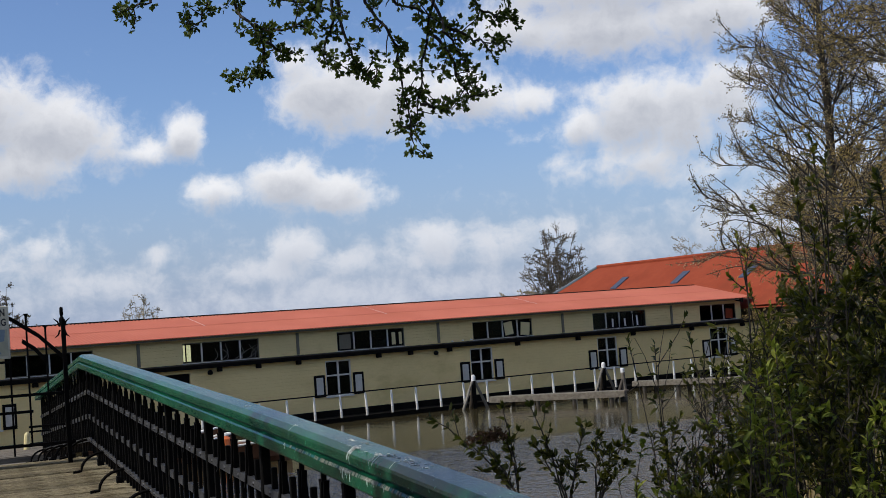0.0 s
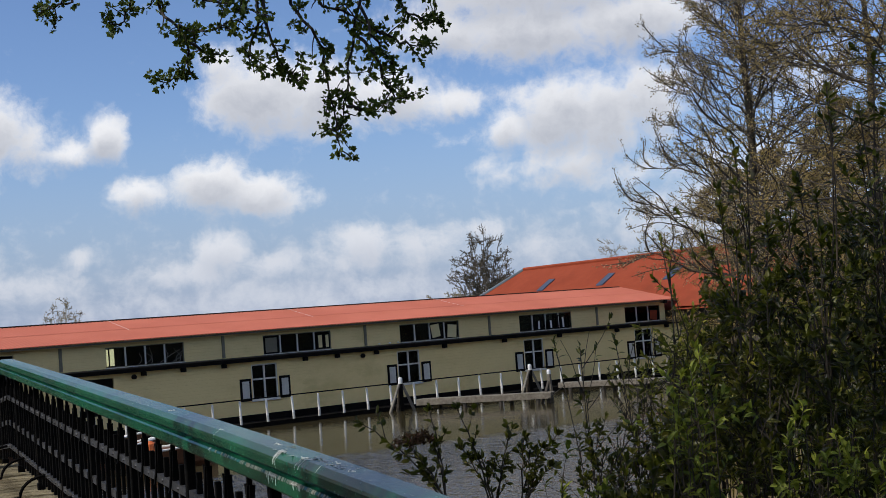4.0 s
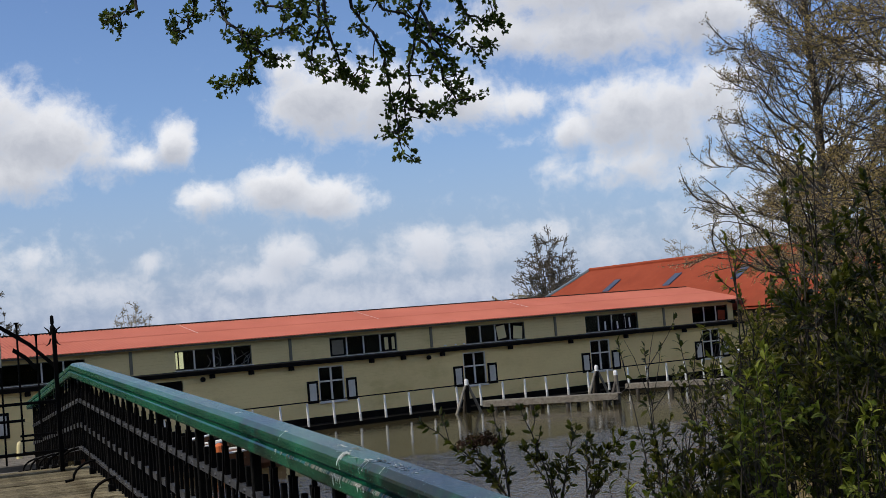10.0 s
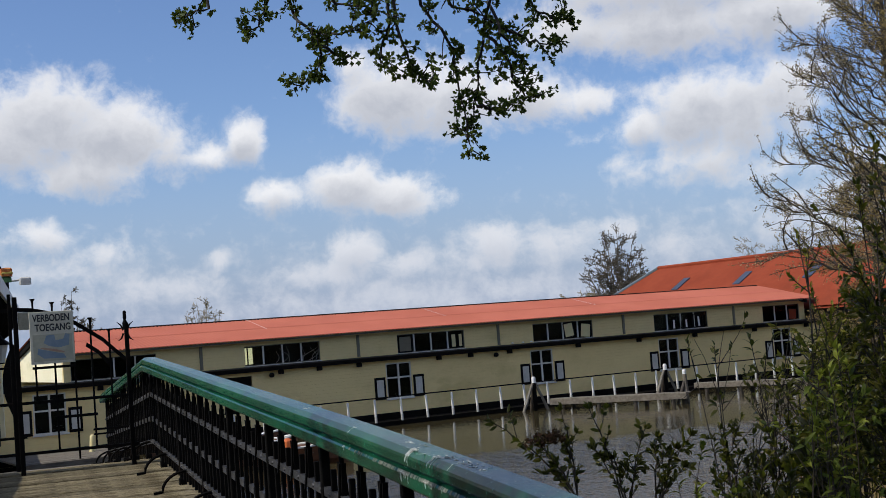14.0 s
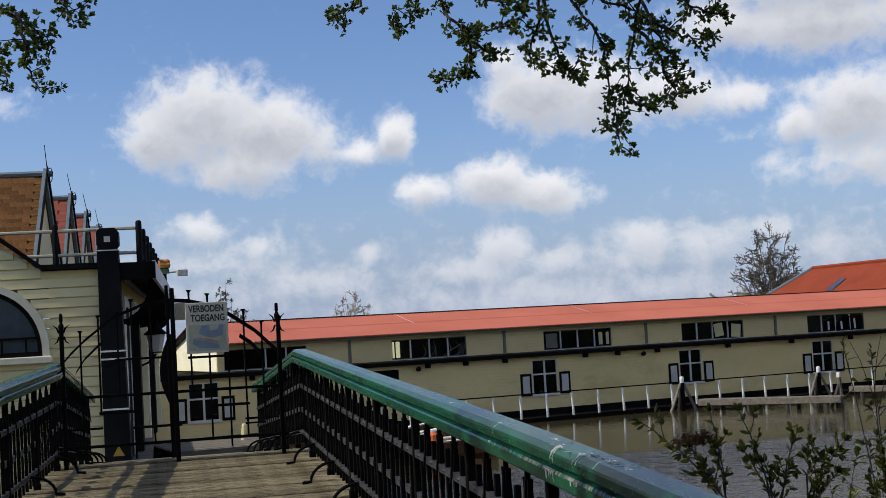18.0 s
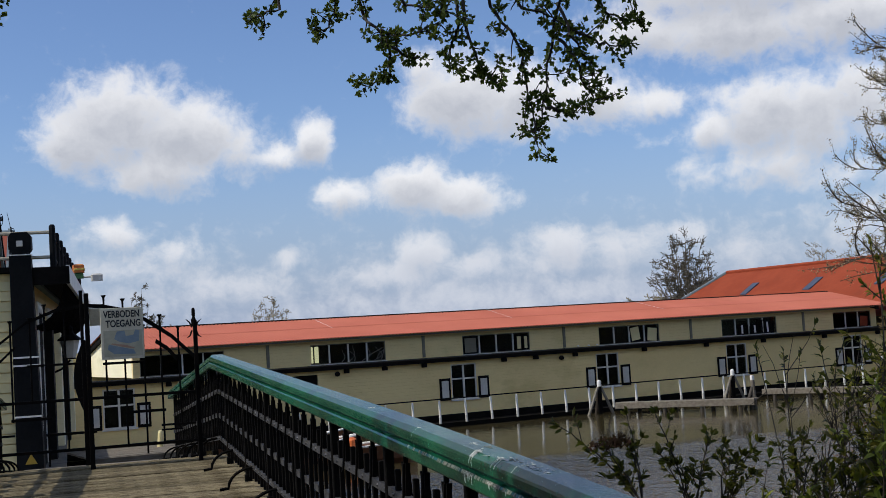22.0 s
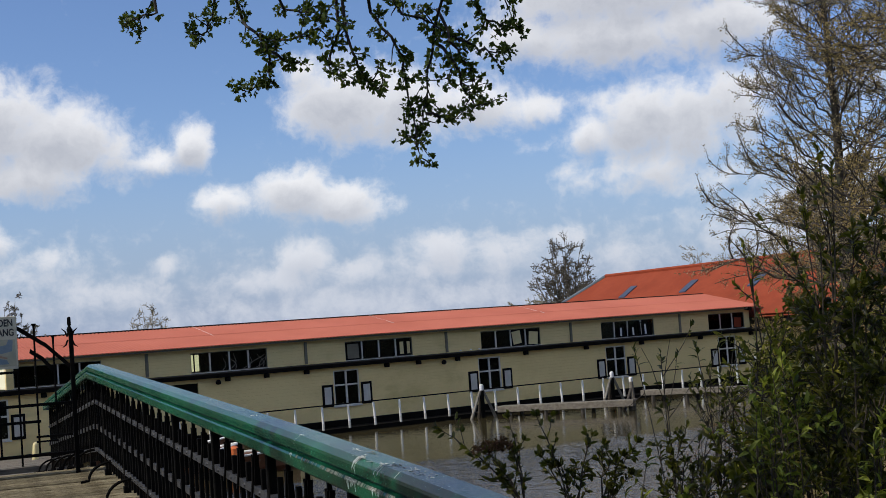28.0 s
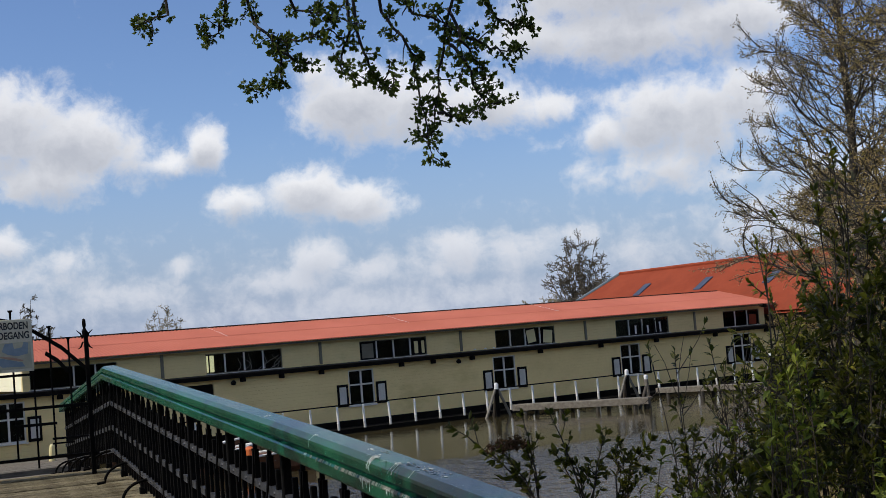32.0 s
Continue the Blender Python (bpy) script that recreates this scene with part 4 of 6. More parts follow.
def jetty(a, b, top, deep, label):
    """A low beam on piles from a to b."""
    j = thing("jetty_beam", pose(0, 0, 0), label, "jetty", "low jetties")
    a, b = Vector((*a, 0)), Vector((*b, 0))
    d = (b - a).normalized()
    n = Vector((-d.y, d.x, 0))
    part("beam", MB().sweep([[p + n * s + Vector((0, 0, z)) for s, z in ((-0.12, top - deep), (0.12, top - deep), (0.12, top - 0.02), (0.10, top), (-0.10, top), (-0.12, top - 0.02))] for p in (a, b)]), TIMBER, j)
    part("deck", MB().sweep([[p + n * s + Vector((0, 0, z)) for s, z in ((0.13, top - 0.08), (0.70, top - 0.08), (0.70, top - 0.02), (0.13, top - 0.02))] for p in (a, b)]), TIMBER, j)
    k = 0.5
    while k < (b - a).length:
        p = a + d * k
        part("pile", MB().lathe([(0.085, -0.9), (0.085, top - deep)], 8, (p.x, p.y, 0)), PILE, j)
        q = a + d * (k + 0.3) + n * 0.55
        part("back_pile", MB().lathe([(0.085, -0.9), (0.085, top - 0.08)], 8, (q.x, q.y, 0)), PILE, j)
        k += 1.5


jetty((29.5, 44.6), (32.9, 40.2), 0.46, 0.25, "low weathered timber jetty running out from the mooring posts")
jetty((36.4, 43.9), (40.6, 36.5), 0.50, 0.22, "low weathered timber jetty by the leaning mooring post")
mp = thing("mooring_post", pose(33.4, 40.8, 0), "leaning timber mooring post with a white cap", "mooring post")
part("post", MB().tube([(0.05, 0, -0.9), (-0.06, 0, 1.12)], 0.085, 9), TIMBER, mp)
part("white_cap", MB().lathe([(0.085, 0), (0.085, 0.14), (0.06, 0.18)], 9, (-0.06, 0, 1.12)), WHITE, mp)
part("brace", MB().tube([(-0.55, 0.1, -0.3), (-0.08, 0, 0.85)], 0.06, 7), PILE, mp)

# rowing boats moored by the quay beyond the bridge
HULL = surf("brown_varnished_hull", (0.09, 0.035, 0.016), (0.15, 0.06, 0.025), 3, 0.45, 0.1, 30)
BUOY = surf("orange_plastic", (0.60, 0.13, 0.03), (0.66, 0.17, 0.04), 5, 0.45, 0, 20)


def rowing_boat(x, y, turn, cover):
    b = thing("rowing_boat", pose(x, y, 0, 0, 0, turn), "brown wooden rowing boat with pale gunwale moored by the quay", "boat", "moored boats")
    rings, inner = [], []
    for k in range(11):
        t = k / 10 * 2 - 1
        wd = 0.78 * (1 - abs(t) ** 2.6) + 0.02
        sh = 0.50 + 0.22 * t * t
        y_ = t * 2.2
        rings.append([(-wd, y_, sh), (-wd * 0.86, y_, 0.15), (-wd * 0.4, y_, -0.12), (wd * 0.4, y_, -0.12), (wd * 0.86, y_, 0.15), (wd, y_, sh), (wd * 0.9, y_, sh), (wd * 0.7, y_, 0.16), (-wd * 0.7, y_, 0.16), (-wd * 0.9, y_, sh)])
    part("hull", MB().sweep(rings), HULL, b)
    for s in (-1, 1):
        part("gunwale", MB().tube([(s * (0.78 * (1 - abs(k / 10 * 2 - 1) ** 2.6) + 0.02), (k / 10 * 2 - 1) * 2.2, 0.52 + 0.22 * (k / 10 * 2 - 1) ** 2) for k in range(11)], 0.035, 6), WHITE, b)
    for yy in (-1.0, 0.2, 1.2):
        part("thwart", MB().bevel_box(-0.62, 0.62, yy - 0.12, yy + 0.12, 0.36, 0.40, 0.01), TIMBER, b)
    if cover:
        part("fender", MB().lathe([(0.05, -0.3), (0.17, -0.22), (0.19, 0.0), (0.17, 0.22), (0.05, 0.3)], 12, (-0.80, -0.4, 0.55)), BUOY, b, "orange fender")
    return b


rowing_boat(14.4, 36.4, 62, True)
rowing_boat(13.6, 38.6, 74, True)
rowing_boat(14.4, 41.8, 50, True)

# ---- the left-hand waterside house with its balcony ----
FV = 24.0
left_b = thing("boathouse", LEFT, "cream weatherboard house with black trim and balcony", "building")
# front wall of lapped boards round an arched window
ACX, ACZ, ARX, AR0 = -3.83, 3.72, 1.10, 1.20      # arch: centre, springing, half width, rise


def arch_x(z):
    """Half width of the arched opening at height z, or 0."""
    if z < 3.72 - 0.0 or z > ACZ + AR0:
        return 0.0
    return ARX * math.sqrt(max(0, 1 - ((z - ACZ) / AR0) ** 2.4)) if z > ACZ else ARX


def front_top(w):
    """Upper edge of the front wall: a slope, then level."""
    return 5.24 if w > -2.71 else 5.24 + (-2.71 - w) * 0.78


pitch = 0.176
z = 1.2
rng = random.Random(8)
back = MB().box(-8.0, -1.45, FV + 0.05, FV + 0.25, 1.2, 3.70).box(-2.60, -1.45, FV + 0.05, FV + 0.25, 3.70, 5.2)
back.box(-8.0, -4.95, FV + 0.05, FV + 0.25, 3.70, 5.2).box(-4.95, -2.60, FV + 0.05, FV + 0.25, 4.98, 5.2)
back.prism([(-8.0, 5.2), (-2.71, 5.2), (-8.0, 9.0)], "y", FV + 0.05, FV + 0.25)
part("front_wall", back, CREAM, left_b)
while z < 8.6:
    zt = z + pitch
    zm = z + pitch / 2
    xr = -1.46
    if zt > 5.24:
        xr = -2.71 - (zt - 5.24) / 0.78
        if xr < -7.5:
            break
    spans = [(-8.0, xr)]
    h = max(arch_x(z + 0.03), arch_x(zt - 0.03)) if zt > 3.66 else 0
    if h > 0:
        spans = [(-8.0, ACX - h - 0.10), (ACX + h + 0.10, xr)]
    for a, b in spans:
        if b - a > 0.05:
            zb, zc = z + 0.007, zt - 0.007
            part("board", MB().add([(a, FV + 0.05, zb), (b, FV + 0.05, zb), (b, FV + 0.010, zb + 0.004), (a, FV + 0.010, zb + 0.004), (a, FV + 0.05, zc), (b, FV + 0.05, zc), (b, FV + 0.022, zc - 0.003), (a, FV + 0.022, zc - 0.003)],
                                   [(0, 1, 2, 3), (4, 7, 6, 5), (3, 2, 6, 7), (0, 3, 7, 4), (1, 5, 6, 2), (0, 4, 5, 1)]), CREAM2, left_b)
    z = zt
# arched window: casing, black sash, panes
arcpts = [(ACX + ARX * math.cos(a), ACZ + AR0 * (max(0, math.sin(a)) ** 0.85)) for a in np.linspace(0, math.pi, 25)]
def arch_ring(s0, s1, y0, y1):
    o = [(ACX + (x - ACX) * (1 + s1 / ARX), ACZ + (z - ACZ) * (1 + s1 / AR0)) for x, z in arcpts]
    i = [(ACX + (x - ACX) * (1 + s0 / ARX), ACZ + (z - ACZ) * (1 + s0 / AR0)) for x, z in arcpts]
    return MB().sweep([[(*a[:1], y0, a[1]), (a[0], y1, a[1]), (b[0], y1, b[1]), (b[0], y0, b[1])] for a, b in zip(o, i)])
IVORY = surf("ivory_paint", (0.62, 0.58, 0.42), (0.70, 0.66, 0.50), 3, 0.55, 0.05, 30)
aw = part("arched_window", arch_ring(0.0, 0.125, FV - 0.05, FV + 0.12), IVORY, left_b, "arched window with white casing and black sash")
part("sill", MB().bevel_box(ACX - 1.27, ACX + 1.27, FV - 0.10, FV + 0.10, 3.60, 3.717, 0.015), IVORY, aw)
part("sash", arch_ring(-0.08, -0.002, FV + 0.0, FV + 0.09), DARK, aw)
part("rail", MB().box(ACX - 1.03, ACX + 1.03, FV + 0.0, FV + 0.09, 4.02, 4.06).box(ACX - 1.03, ACX + 1.03, FV + 0.0, FV + 0.09, 3.72, 3.80), DARK, aw)
for x in (-0.82, -0.41, 0.0, 0.41, 0.82):
    part("glazing_bar", MB().box(ACX + x - 0.014, ACX + x + 0.014, FV + 0.01, FV + 0.07, 3.80, 4.02), DARK, aw)
gl = [(ACX + (x - ACX) * 0.93, FV + 0.05, ACZ + (z - ACZ) * 0.93) for x, z in arcpts]
GREYGLASS = surf("dusty_window_glass", (0.040, 0.052, 0.062), (0.055, 0.066, 0.075), 1.5, 0.12, 0, 10)
part("pane", MB().add(gl + [(x, y + 0.01, z) for x, y, z in gl], [tuple(range(25)), tuple(range(49, 24, -1))]), GREYGLASS, aw)
# corner pillar
pil = part("pillar", MB().sweep([[(-1.74, FV - 0.12, 1.4), (-1.28, FV - 0.12, 1.4), (-1.28, FV + 0.34, 1.4), (-1.74, FV + 0.34, 1.4)], [(-1.735, FV - 0.12, 5.50), (-1.375, FV - 0.12, 5.50), (-1.375, FV + 0.3, 5.5), (-1.735, FV + 0.3, 5.5)]]), BLUEBLACK, left_b, "tall blue-black corner pillar")
for z0 in (3.72, 3.58, 2.70):
    hw = 0.235 - 0.012 * (z0 - 2)
    part("band", MB().box(-1.52 - hw, -1.52 + hw, FV - 0.135, FV - 0.121, z0, z0 + 0.03), WHITE, pil)
part("head", MB().prism([(-1.74, 5.62), (-1.68, 5.53), (-1.43, 5.53), (-1.36, 5.62), (-1.36, 5.84), (-1.42, 5.91), (-1.68, 5.91), (-1.74, 5.84)], "y", FV - 0.14, FV + 0.3), BLUEBLACK, pil)
part("collar", MB().box(-1.75, -1.365, FV - 0.13, FV + 0.28, 5.505, 5.525), WHITE, pil)
part("plate", MB().box(-1.605, -1.50, FV - 0.155, FV - 0.141, 5.66, 5.76), SHUT, pil, "small grey square plate")
# triangle's yellow is dimmed, with the partial shade put into its colour
part("warning_plate", MB().prism([(-1.60, 1.90), (-1.40, 1.90), (-1.50, 2.08)], "y", FV - 0.140, FV - 0.128), surf("dimmed_warning_yellow", (0.34, 0.22, 0.02), (0.40, 0.27, 0.03), 5, 0.5, 0, 30), pil, "yellow warning triangle")
# black capping along the front
cap = MB()
cap.sweep([[(w, FV - 0.10, front_top(w) - 0.02), (w, FV + 0.3, front_top(w) - 0.02), (w, FV + 0.3, front_top(w) + 0.07), (w, FV - 0.10, front_top(w) + 0.07)] for w in (-6.2, -2.71, -1.742)])
part("capping", cap, DARK, left_b)
# side wall, balcony floor with coving, fascia
SV1 = 43.0
part("side_wall", MB().box(-1.75, -1.50, FV + 0.36, SV1, 1.2, 5.1), CREAM, left_b)
for i in range(4):
    v = 26.6 + i * 4.1
    dr = part("side_bay", MB().box(-1.50, -1.44, v, v + 0.30, 1.4, 4.6).box(-1.50, -1.44, v + 1.9, v + 2.2, 1.4, 4.6).box(-1.50, -1.44, v, v + 2.2, 4.6, 4.8), WHITE, left_b, "white door casing")
    part("door_leaf", MB().box(-1.497, -1.47, v + 0.302, v + 1.898, 1.4, 4.598), DARK, dr)
    part("pier", MB().box(-1.50, -1.30, v + 2.5, v + 3.1, 1.4, 4.3), PALE if i % 2 else BLUEBLACK, left_b)
bal = part("balcony", MB().box(-1.375, -0.80, FV + 0.0, SV1, 5.16, 5.28), DARK, left_b, "black balcony on curved brackets")
part("fascia", MB().box(-0.80, -0.74, FV - 0.02, SV1, 4.98, 5.31), WHITE, bal, "white balcony edge board")
part("front_board", MB().box(-1.374, -0.742, FV - 0.06, FV - 0.021, 4.98, 5.29), DARK, bal)
for i in range(31):
    v = FV + 0.35 + i * 0.6
    pts = [(-1.45 + 0.62 * math.sin(a), v, 4.25 + 0.88 * (1 - math.cos(a))) for a in np.linspace(0, math.pi / 2, 6)]
    part("bracket", MB().tube(pts, 0.022, 5), IRON, bal)
POST = MB().lathe([(0.055, 0.0), (0.055, 0.70), (0.05, 0.74), (0.03, 0.76)], 8).mesh("baluster_post")
POST.materials.append(BLUEBLACK)
RAILM = surf("pale_metal_rail", (0.40, 0.36, 0.26), (0.50, 0.46, 0.34), 4, 0.35, 0, 20, metal=0.2)
for i in range(11):
    part("rail_post", POST, BLUEBLACK, bal, m=pose(-1.03 + 0.02, FV + 0.06 + i * 1.75, 5.28))
part("front_post", POST, BLUEBLACK, left_b, m=pose(-2.46, FV + 0.1, 5.27))
part("front_post", POST, BLUEBLACK, left_b, m=pose(-4.2, FV + 0.1, 6.4 - 1.0))
for z0 in (5.85, 5.47):
    part("front_rail", MB().tube([(-6.5, FV + 0.1, z0 + (0.03 if z0 > 5.6 else 0)), (-1.02, FV + 0.1, z0 + (0.06 if z0 > 5.6 else 0))], 0.032, 7), RAILM, left_b, "pale metal rail")
    part("side_rail", MB().tube([(-1.02, FV + 0.06, z0), (-1.02, SV1, z0)], 0.03, 6), BLUEBLACK, bal)
# roof deck behind the balcony
part("roof_deck", MB().box(-6.5, -1.376, FV + 0.31, SV1, 5.10, 5.24), SLATE, left_b)


def gable(i, v, tile):
    """A steep cross gable that looks out over the balcony."""
    g = thing("roof_gable", LEFT @ pose(-2.90, v, 5.30), "steep tiled gable roof with grey-blue bargeboards and a rod finial", "roof", "row of gables")
    hw, h, L = 2.15, 1.90 + (0.08 if i else 0), 6.5
    ang = math.atan2(h, hw)
    n = Vector((0, -math.sin(ang), math.cos(ang)))
    for s in (-1, 1):
        part("roof_slope", MB().add([(0.02, s * hw, 0), (-L, s * hw, 0), (-L, 0, h), (0.02, 0, h), (0.02, s * hw, -0.1), (-L, s * hw, -0.1), (-L, 0, h - 0.1), (0.02, 0, h - 0.1)],
                                    [(0, 1, 2, 3), (7, 6, 5, 4), (0, 4, 5, 1), (1, 5, 6, 2), (0, 3, 7, 4)]), tile, g)
        part("bargeboard", MB().prism([(s * (hw + 0.1), -0.16), (s * (hw + 0.1), 0.10), (0, h + 0.16), (0, h - 0.12)], "x", 0.02, 0.09), SLATE, g, "grey-blue bargeboard")
        part("outer_board", MB().prism([(s * (hw + 0.15), -0.02), (s * (hw + 0.15), 0.10), (0, h + 0.20), (0, h + 0.06)], "x", 0.092, 0.12), DARK, g)
    part("gable_wall", MB().prism([(-hw + 0.1, -0.1), (hw - 0.1, -0.1), (0, h - 0.15)], "x", -0.1, 0.0), CREAM, g)
    part("ridge", MB().tube([(-L, 0, h + 0.02), (0.2, 0, h + 0.05)], 0.06, 6), SLATE, g)
    fin = MB().tube([(0.10, 0, h), (0.10, 0, h + 0.12), (0.06 - 0.05 * (i > 0), 0, h + 0.62)], [0.016, 0.010, 0.007], 5)
    fin.tube([(0.12, 0, h + 0.14), (0.17, -0.04, h + 0.16), (0.20, -0.08, h + 0.08), (0.19, -0.08, h - 0.08), (0.13, -0.02, h - 0.16)], 0.009, 5)
    part("finial", fin, IRON, g)
    # courses of tiles on the slope towards the bridge
    if i < 3:
        rows = 22 if i == 0 else 14
        cols = 13 if i == 0 else 4
        for r in range(rows):
            t = (r + 0.5) / rows
            c = Vector((0, -hw * (1 - t), h * t)) + n * 0.0
            wd, ht = 3.5 / cols if i == 0 else 1.6 / cols, math.hypot(hw, h) / rows
            if r == 0:
                tm = MB().box(-wd / 2 + 0.002, wd / 2 - 0.002, -ht / 2, ht / 2 + 0.03, 0.0, 0.018).mesh("tile")
                tm.materials.append(tile)
            for k in range(cols):
                x = -wd * (k + 0.5 + 0.5 * (r % 2))
                part("tile", tm, tile, g, m=Matrix.Translation(c + Vector((x, 0, 0))) @ Matrix.Rotation(ang + 0.11, 4, "X"))
    return g


for i, v in enumerate((26.5, 31.5, 35.7, 39.7)):
    gable(i, v, BROWNTILE if i == 0 else REDTILE)

# wall lantern on a scroll arm
lan = thing("wall_lantern", LEFT @ pose(-1.05, 31.9, 3.65), "black iron wall lantern with frosted glass beside the doors", "lantern")
FROST = surf("frosted_lantern_glass", (0.55, 0.54, 0.48), (0.62, 0.60, 0.55), 8, 0.4, 0, 30)
part("glass", MB().lathe([(0.13, 0.0), (0.22, 0.40)], 6), FROST, lan)
part("cap", MB().lathe([(0.28, 0.40), (0.27, 0.43), (0.12, 0.56), (0.08, 0.64), (0.10, 0.68), (0.03, 0.75)], 8), IRON, lan)
part("arm", MB().tube([(-0.45, 0, -0.35), (-0.2, 0, -0.25), (0, 0, -0.05)], 0.025, 6).lathe([(0.14, -0.03), (0.12, 0.0)], 8), IRON, lan)
# scrolled screen panel at the foot of the gate and small signs on the promenade
scr = thing("curved_screen", BRIDGE @ pose(0.02, 14.6, 0), "black curved iron screen behind the gate", "screen")
part("plate", MB().sweep([[(x, y, zz) for x, y, zz in ((0.12 - 0.11 * math.sin((k / 10) * math.pi), 0, 3.1 + 0.08 * k), (0.17, 0, 3.1 + 0.08 * k), (0.17, 0.03, 3.1 + 0.08 * k), (0.12 - 0.11 * math.sin((k / 10) * math.pi), 0.03, 3.1 + 0.08 * k))] for k in range(11)]), DARK, scr)
part("stand", MB().box(0.10, 0.16, 0.0, 0.03, 2.0, 3.1), DARK, scr)

pl = thing("promenade_lamp", LEFT @ pose(-1.18, 40.0, 0.2), "grey street lamp head on an arm above the promenade", "street lamp")
part("pole", MB().tube([(-0.45, 0, 1.5), (-0.45, 0, 5.6)], 0.05, 8), IRON, pl)
part("arm", MB().tube([(-0.45, 0, 5.6), (-0.2, 0, 5.72), (0.55, 0, 5.76)], 0.03, 6), SHUT, pl)
part("head", MB().bevel_box(0.55, 0.88, -0.10, 0.10, 5.62, 5.84, 0.04), SHUT, pl, "grey lamp head")
FLOWERS = [surf("orange_flowers", (0.60, 0.14, 0.03), (0.65, 0.25, 0.06), 9, 0.7, 0.2, 30), surf("green_planter", (0.05, 0.14, 0.05), (0.08, 0.20, 0.07), 9, 0.7, 0.2, 30), surf("yellow_flowers", (0.60, 0.42, 0.06), (0.65, 0.5, 0.12), 9, 0.7, 0.2, 30)]
fb = thing("painted_box", LEFT @ pose(-0.73, 29.0, 5.27), "small orange and green painted box fixed to the balcony edge", "box")
part("side", MB().bevel_box(-0.10, 0.14, -0.14, 0.14, 0.18, 0.36, 0.03), FLOWERS[0], fb)
part("stripe", MB().bevel_box(-0.08, 0.15, -0.15, 0.15, 0.23, 0.28, 0.02), FLOWERS[2], fb)
part("foot", MB().bevel_box(-0.08, 0.12, -0.12, 0.12, 0.06, 0.18, 0.03), FLOWERS[1], fb)
fb2 = thing("hanging_sign", LEFT @ pose(-0.50, 34.0, 4.82), "small pale hanging sign below the balcony edge", "sign")
part("board", MB().bevel_box(-0.12, 0.28, -0.03, 0.03, -0.42, 0.02, 0.02), RAILM, fb2)
# promenade paving that the gate opens on
part("pavement", MB().box(-1.9, -0.15, 19.0, 56, 1.42, 1.55, BRIDGE), TIMBER)
landing = tagged(part("landing", MB().box(-1.3, 1.7, 19.2, 21.6, 1.86, 2.0, BRIDGE), TIMBER), "plank landing at the foot of the bridge", "landing", kind="structure")
tagged(bpy.data.objects["pavement"], "grey plank promenade beyond the gate", "pavement", kind="structure")

# ---- far barn and what stands behind ----
barn = thing("barn", heading(38.2, 54.84, 68.83, 0) @ pose(0, 0, 0, 0, 0, -54), "long barn with a bright orange tiled hipped roof and skylights", "building")
# local x runs along the ridge away to the right, y to the back
BL, BW, EZ, RZ = 26.0, 7.0, 3.3, 6.35
# hidden front wall: the dark behind the shrubs is put into its colour
part("wall_front", MB().box(-2.6, BL, -4.4, -4.1, 0.4, EZ - 0.05), PILE, barn, "front wall darkened so it doesn't show pale through the shrubs")
part("wall_end", MB().box(-2.6, -2.3, -4.09, 4.4, 0.4, EZ - 0.05), CREAM, barn)
part("roof_front", MB().add([(-3.2, -4.9, EZ), (BL + 1, -4.9, EZ), (BL + 1, 0, RZ), (0, 0, RZ)], [(0, 1, 2, 3)]).add([(-3.2, -4.9, EZ - 0.15), (BL + 1, -4.9, EZ - 0.15), (BL + 1, 0, RZ - 0.15), (0, 0, RZ - 0.15)], [(3, 2, 1, 0)]), ORANGE, barn)
part("roof_hip", MB().add([(-3.2, -4.9, EZ - 0.004), (0, 0, RZ - 0.004), (-3.2, 4.9, EZ - 0.004), (-3.2, -4.9, EZ - 0.2), (0, 0, RZ - 0.2), (-3.2, 4.9, EZ - 0.2)], [(0, 1, 2), (5, 4, 3)]), ORANGE, barn)
part("roof_back", MB().add([(-3.2, 4.9, EZ), (BL + 1, 4.9, EZ), (BL + 1, 0, RZ - 0.004), (0, 0, RZ - 0.004), (-3.2, 4.9, EZ - 0.15), (BL + 1, 4.9, EZ - 0.15)], [(3, 2, 1, 0), (0, 1, 5, 4)]), ORANGE, barn)
part("hip_tiles", MB().tube([(-3.2, -4.9, EZ + 0.03), (0, 0, RZ + 0.05)], 0.10, 6), SLATE, barn)
part("ridge_tiles", MB().tube([(0, 0, RZ + 0.03), (BL + 1, 0, RZ + 0.03)], 0.13, 6), ORANGE, barn)
SKYL = surf("skylight_glass", (0.05, 0.065, 0.10), (0.07, 0.085, 0.13), 2, 0.55, 0, 10, spec=0.2)
for x in (4.83, 10.69, 16.5):
    k = (RZ - EZ) / 4.9
    rings = []
    for y in (-2.5, -1.46):
        z = EZ + (y + 4.9) * k
        rings.append([(x - 0.30, y, z + 0.01), (x + 0.30, y, z + 0.01), (x + 0.30, y, z + 0.07), (x - 0.30, y, z + 0.07)])
    part("skylight", MB().sweep(rings), SKYL, barn)


# ---- trees ----
def bent(rng, p, d, length, segs, wander, lift):
    pts = [Vector(p)]
    d = Vector(d).normalized()
    for _ in range(segs):
        d = (d + Vector((rng.uniform(-1, 1), rng.uniform(-1, 1), rng.uniform(-1, 1))) * wander + Vector((0, 0, lift))).normalized()
        pts.append(pts[-1] + d * (length / segs))
    return pts


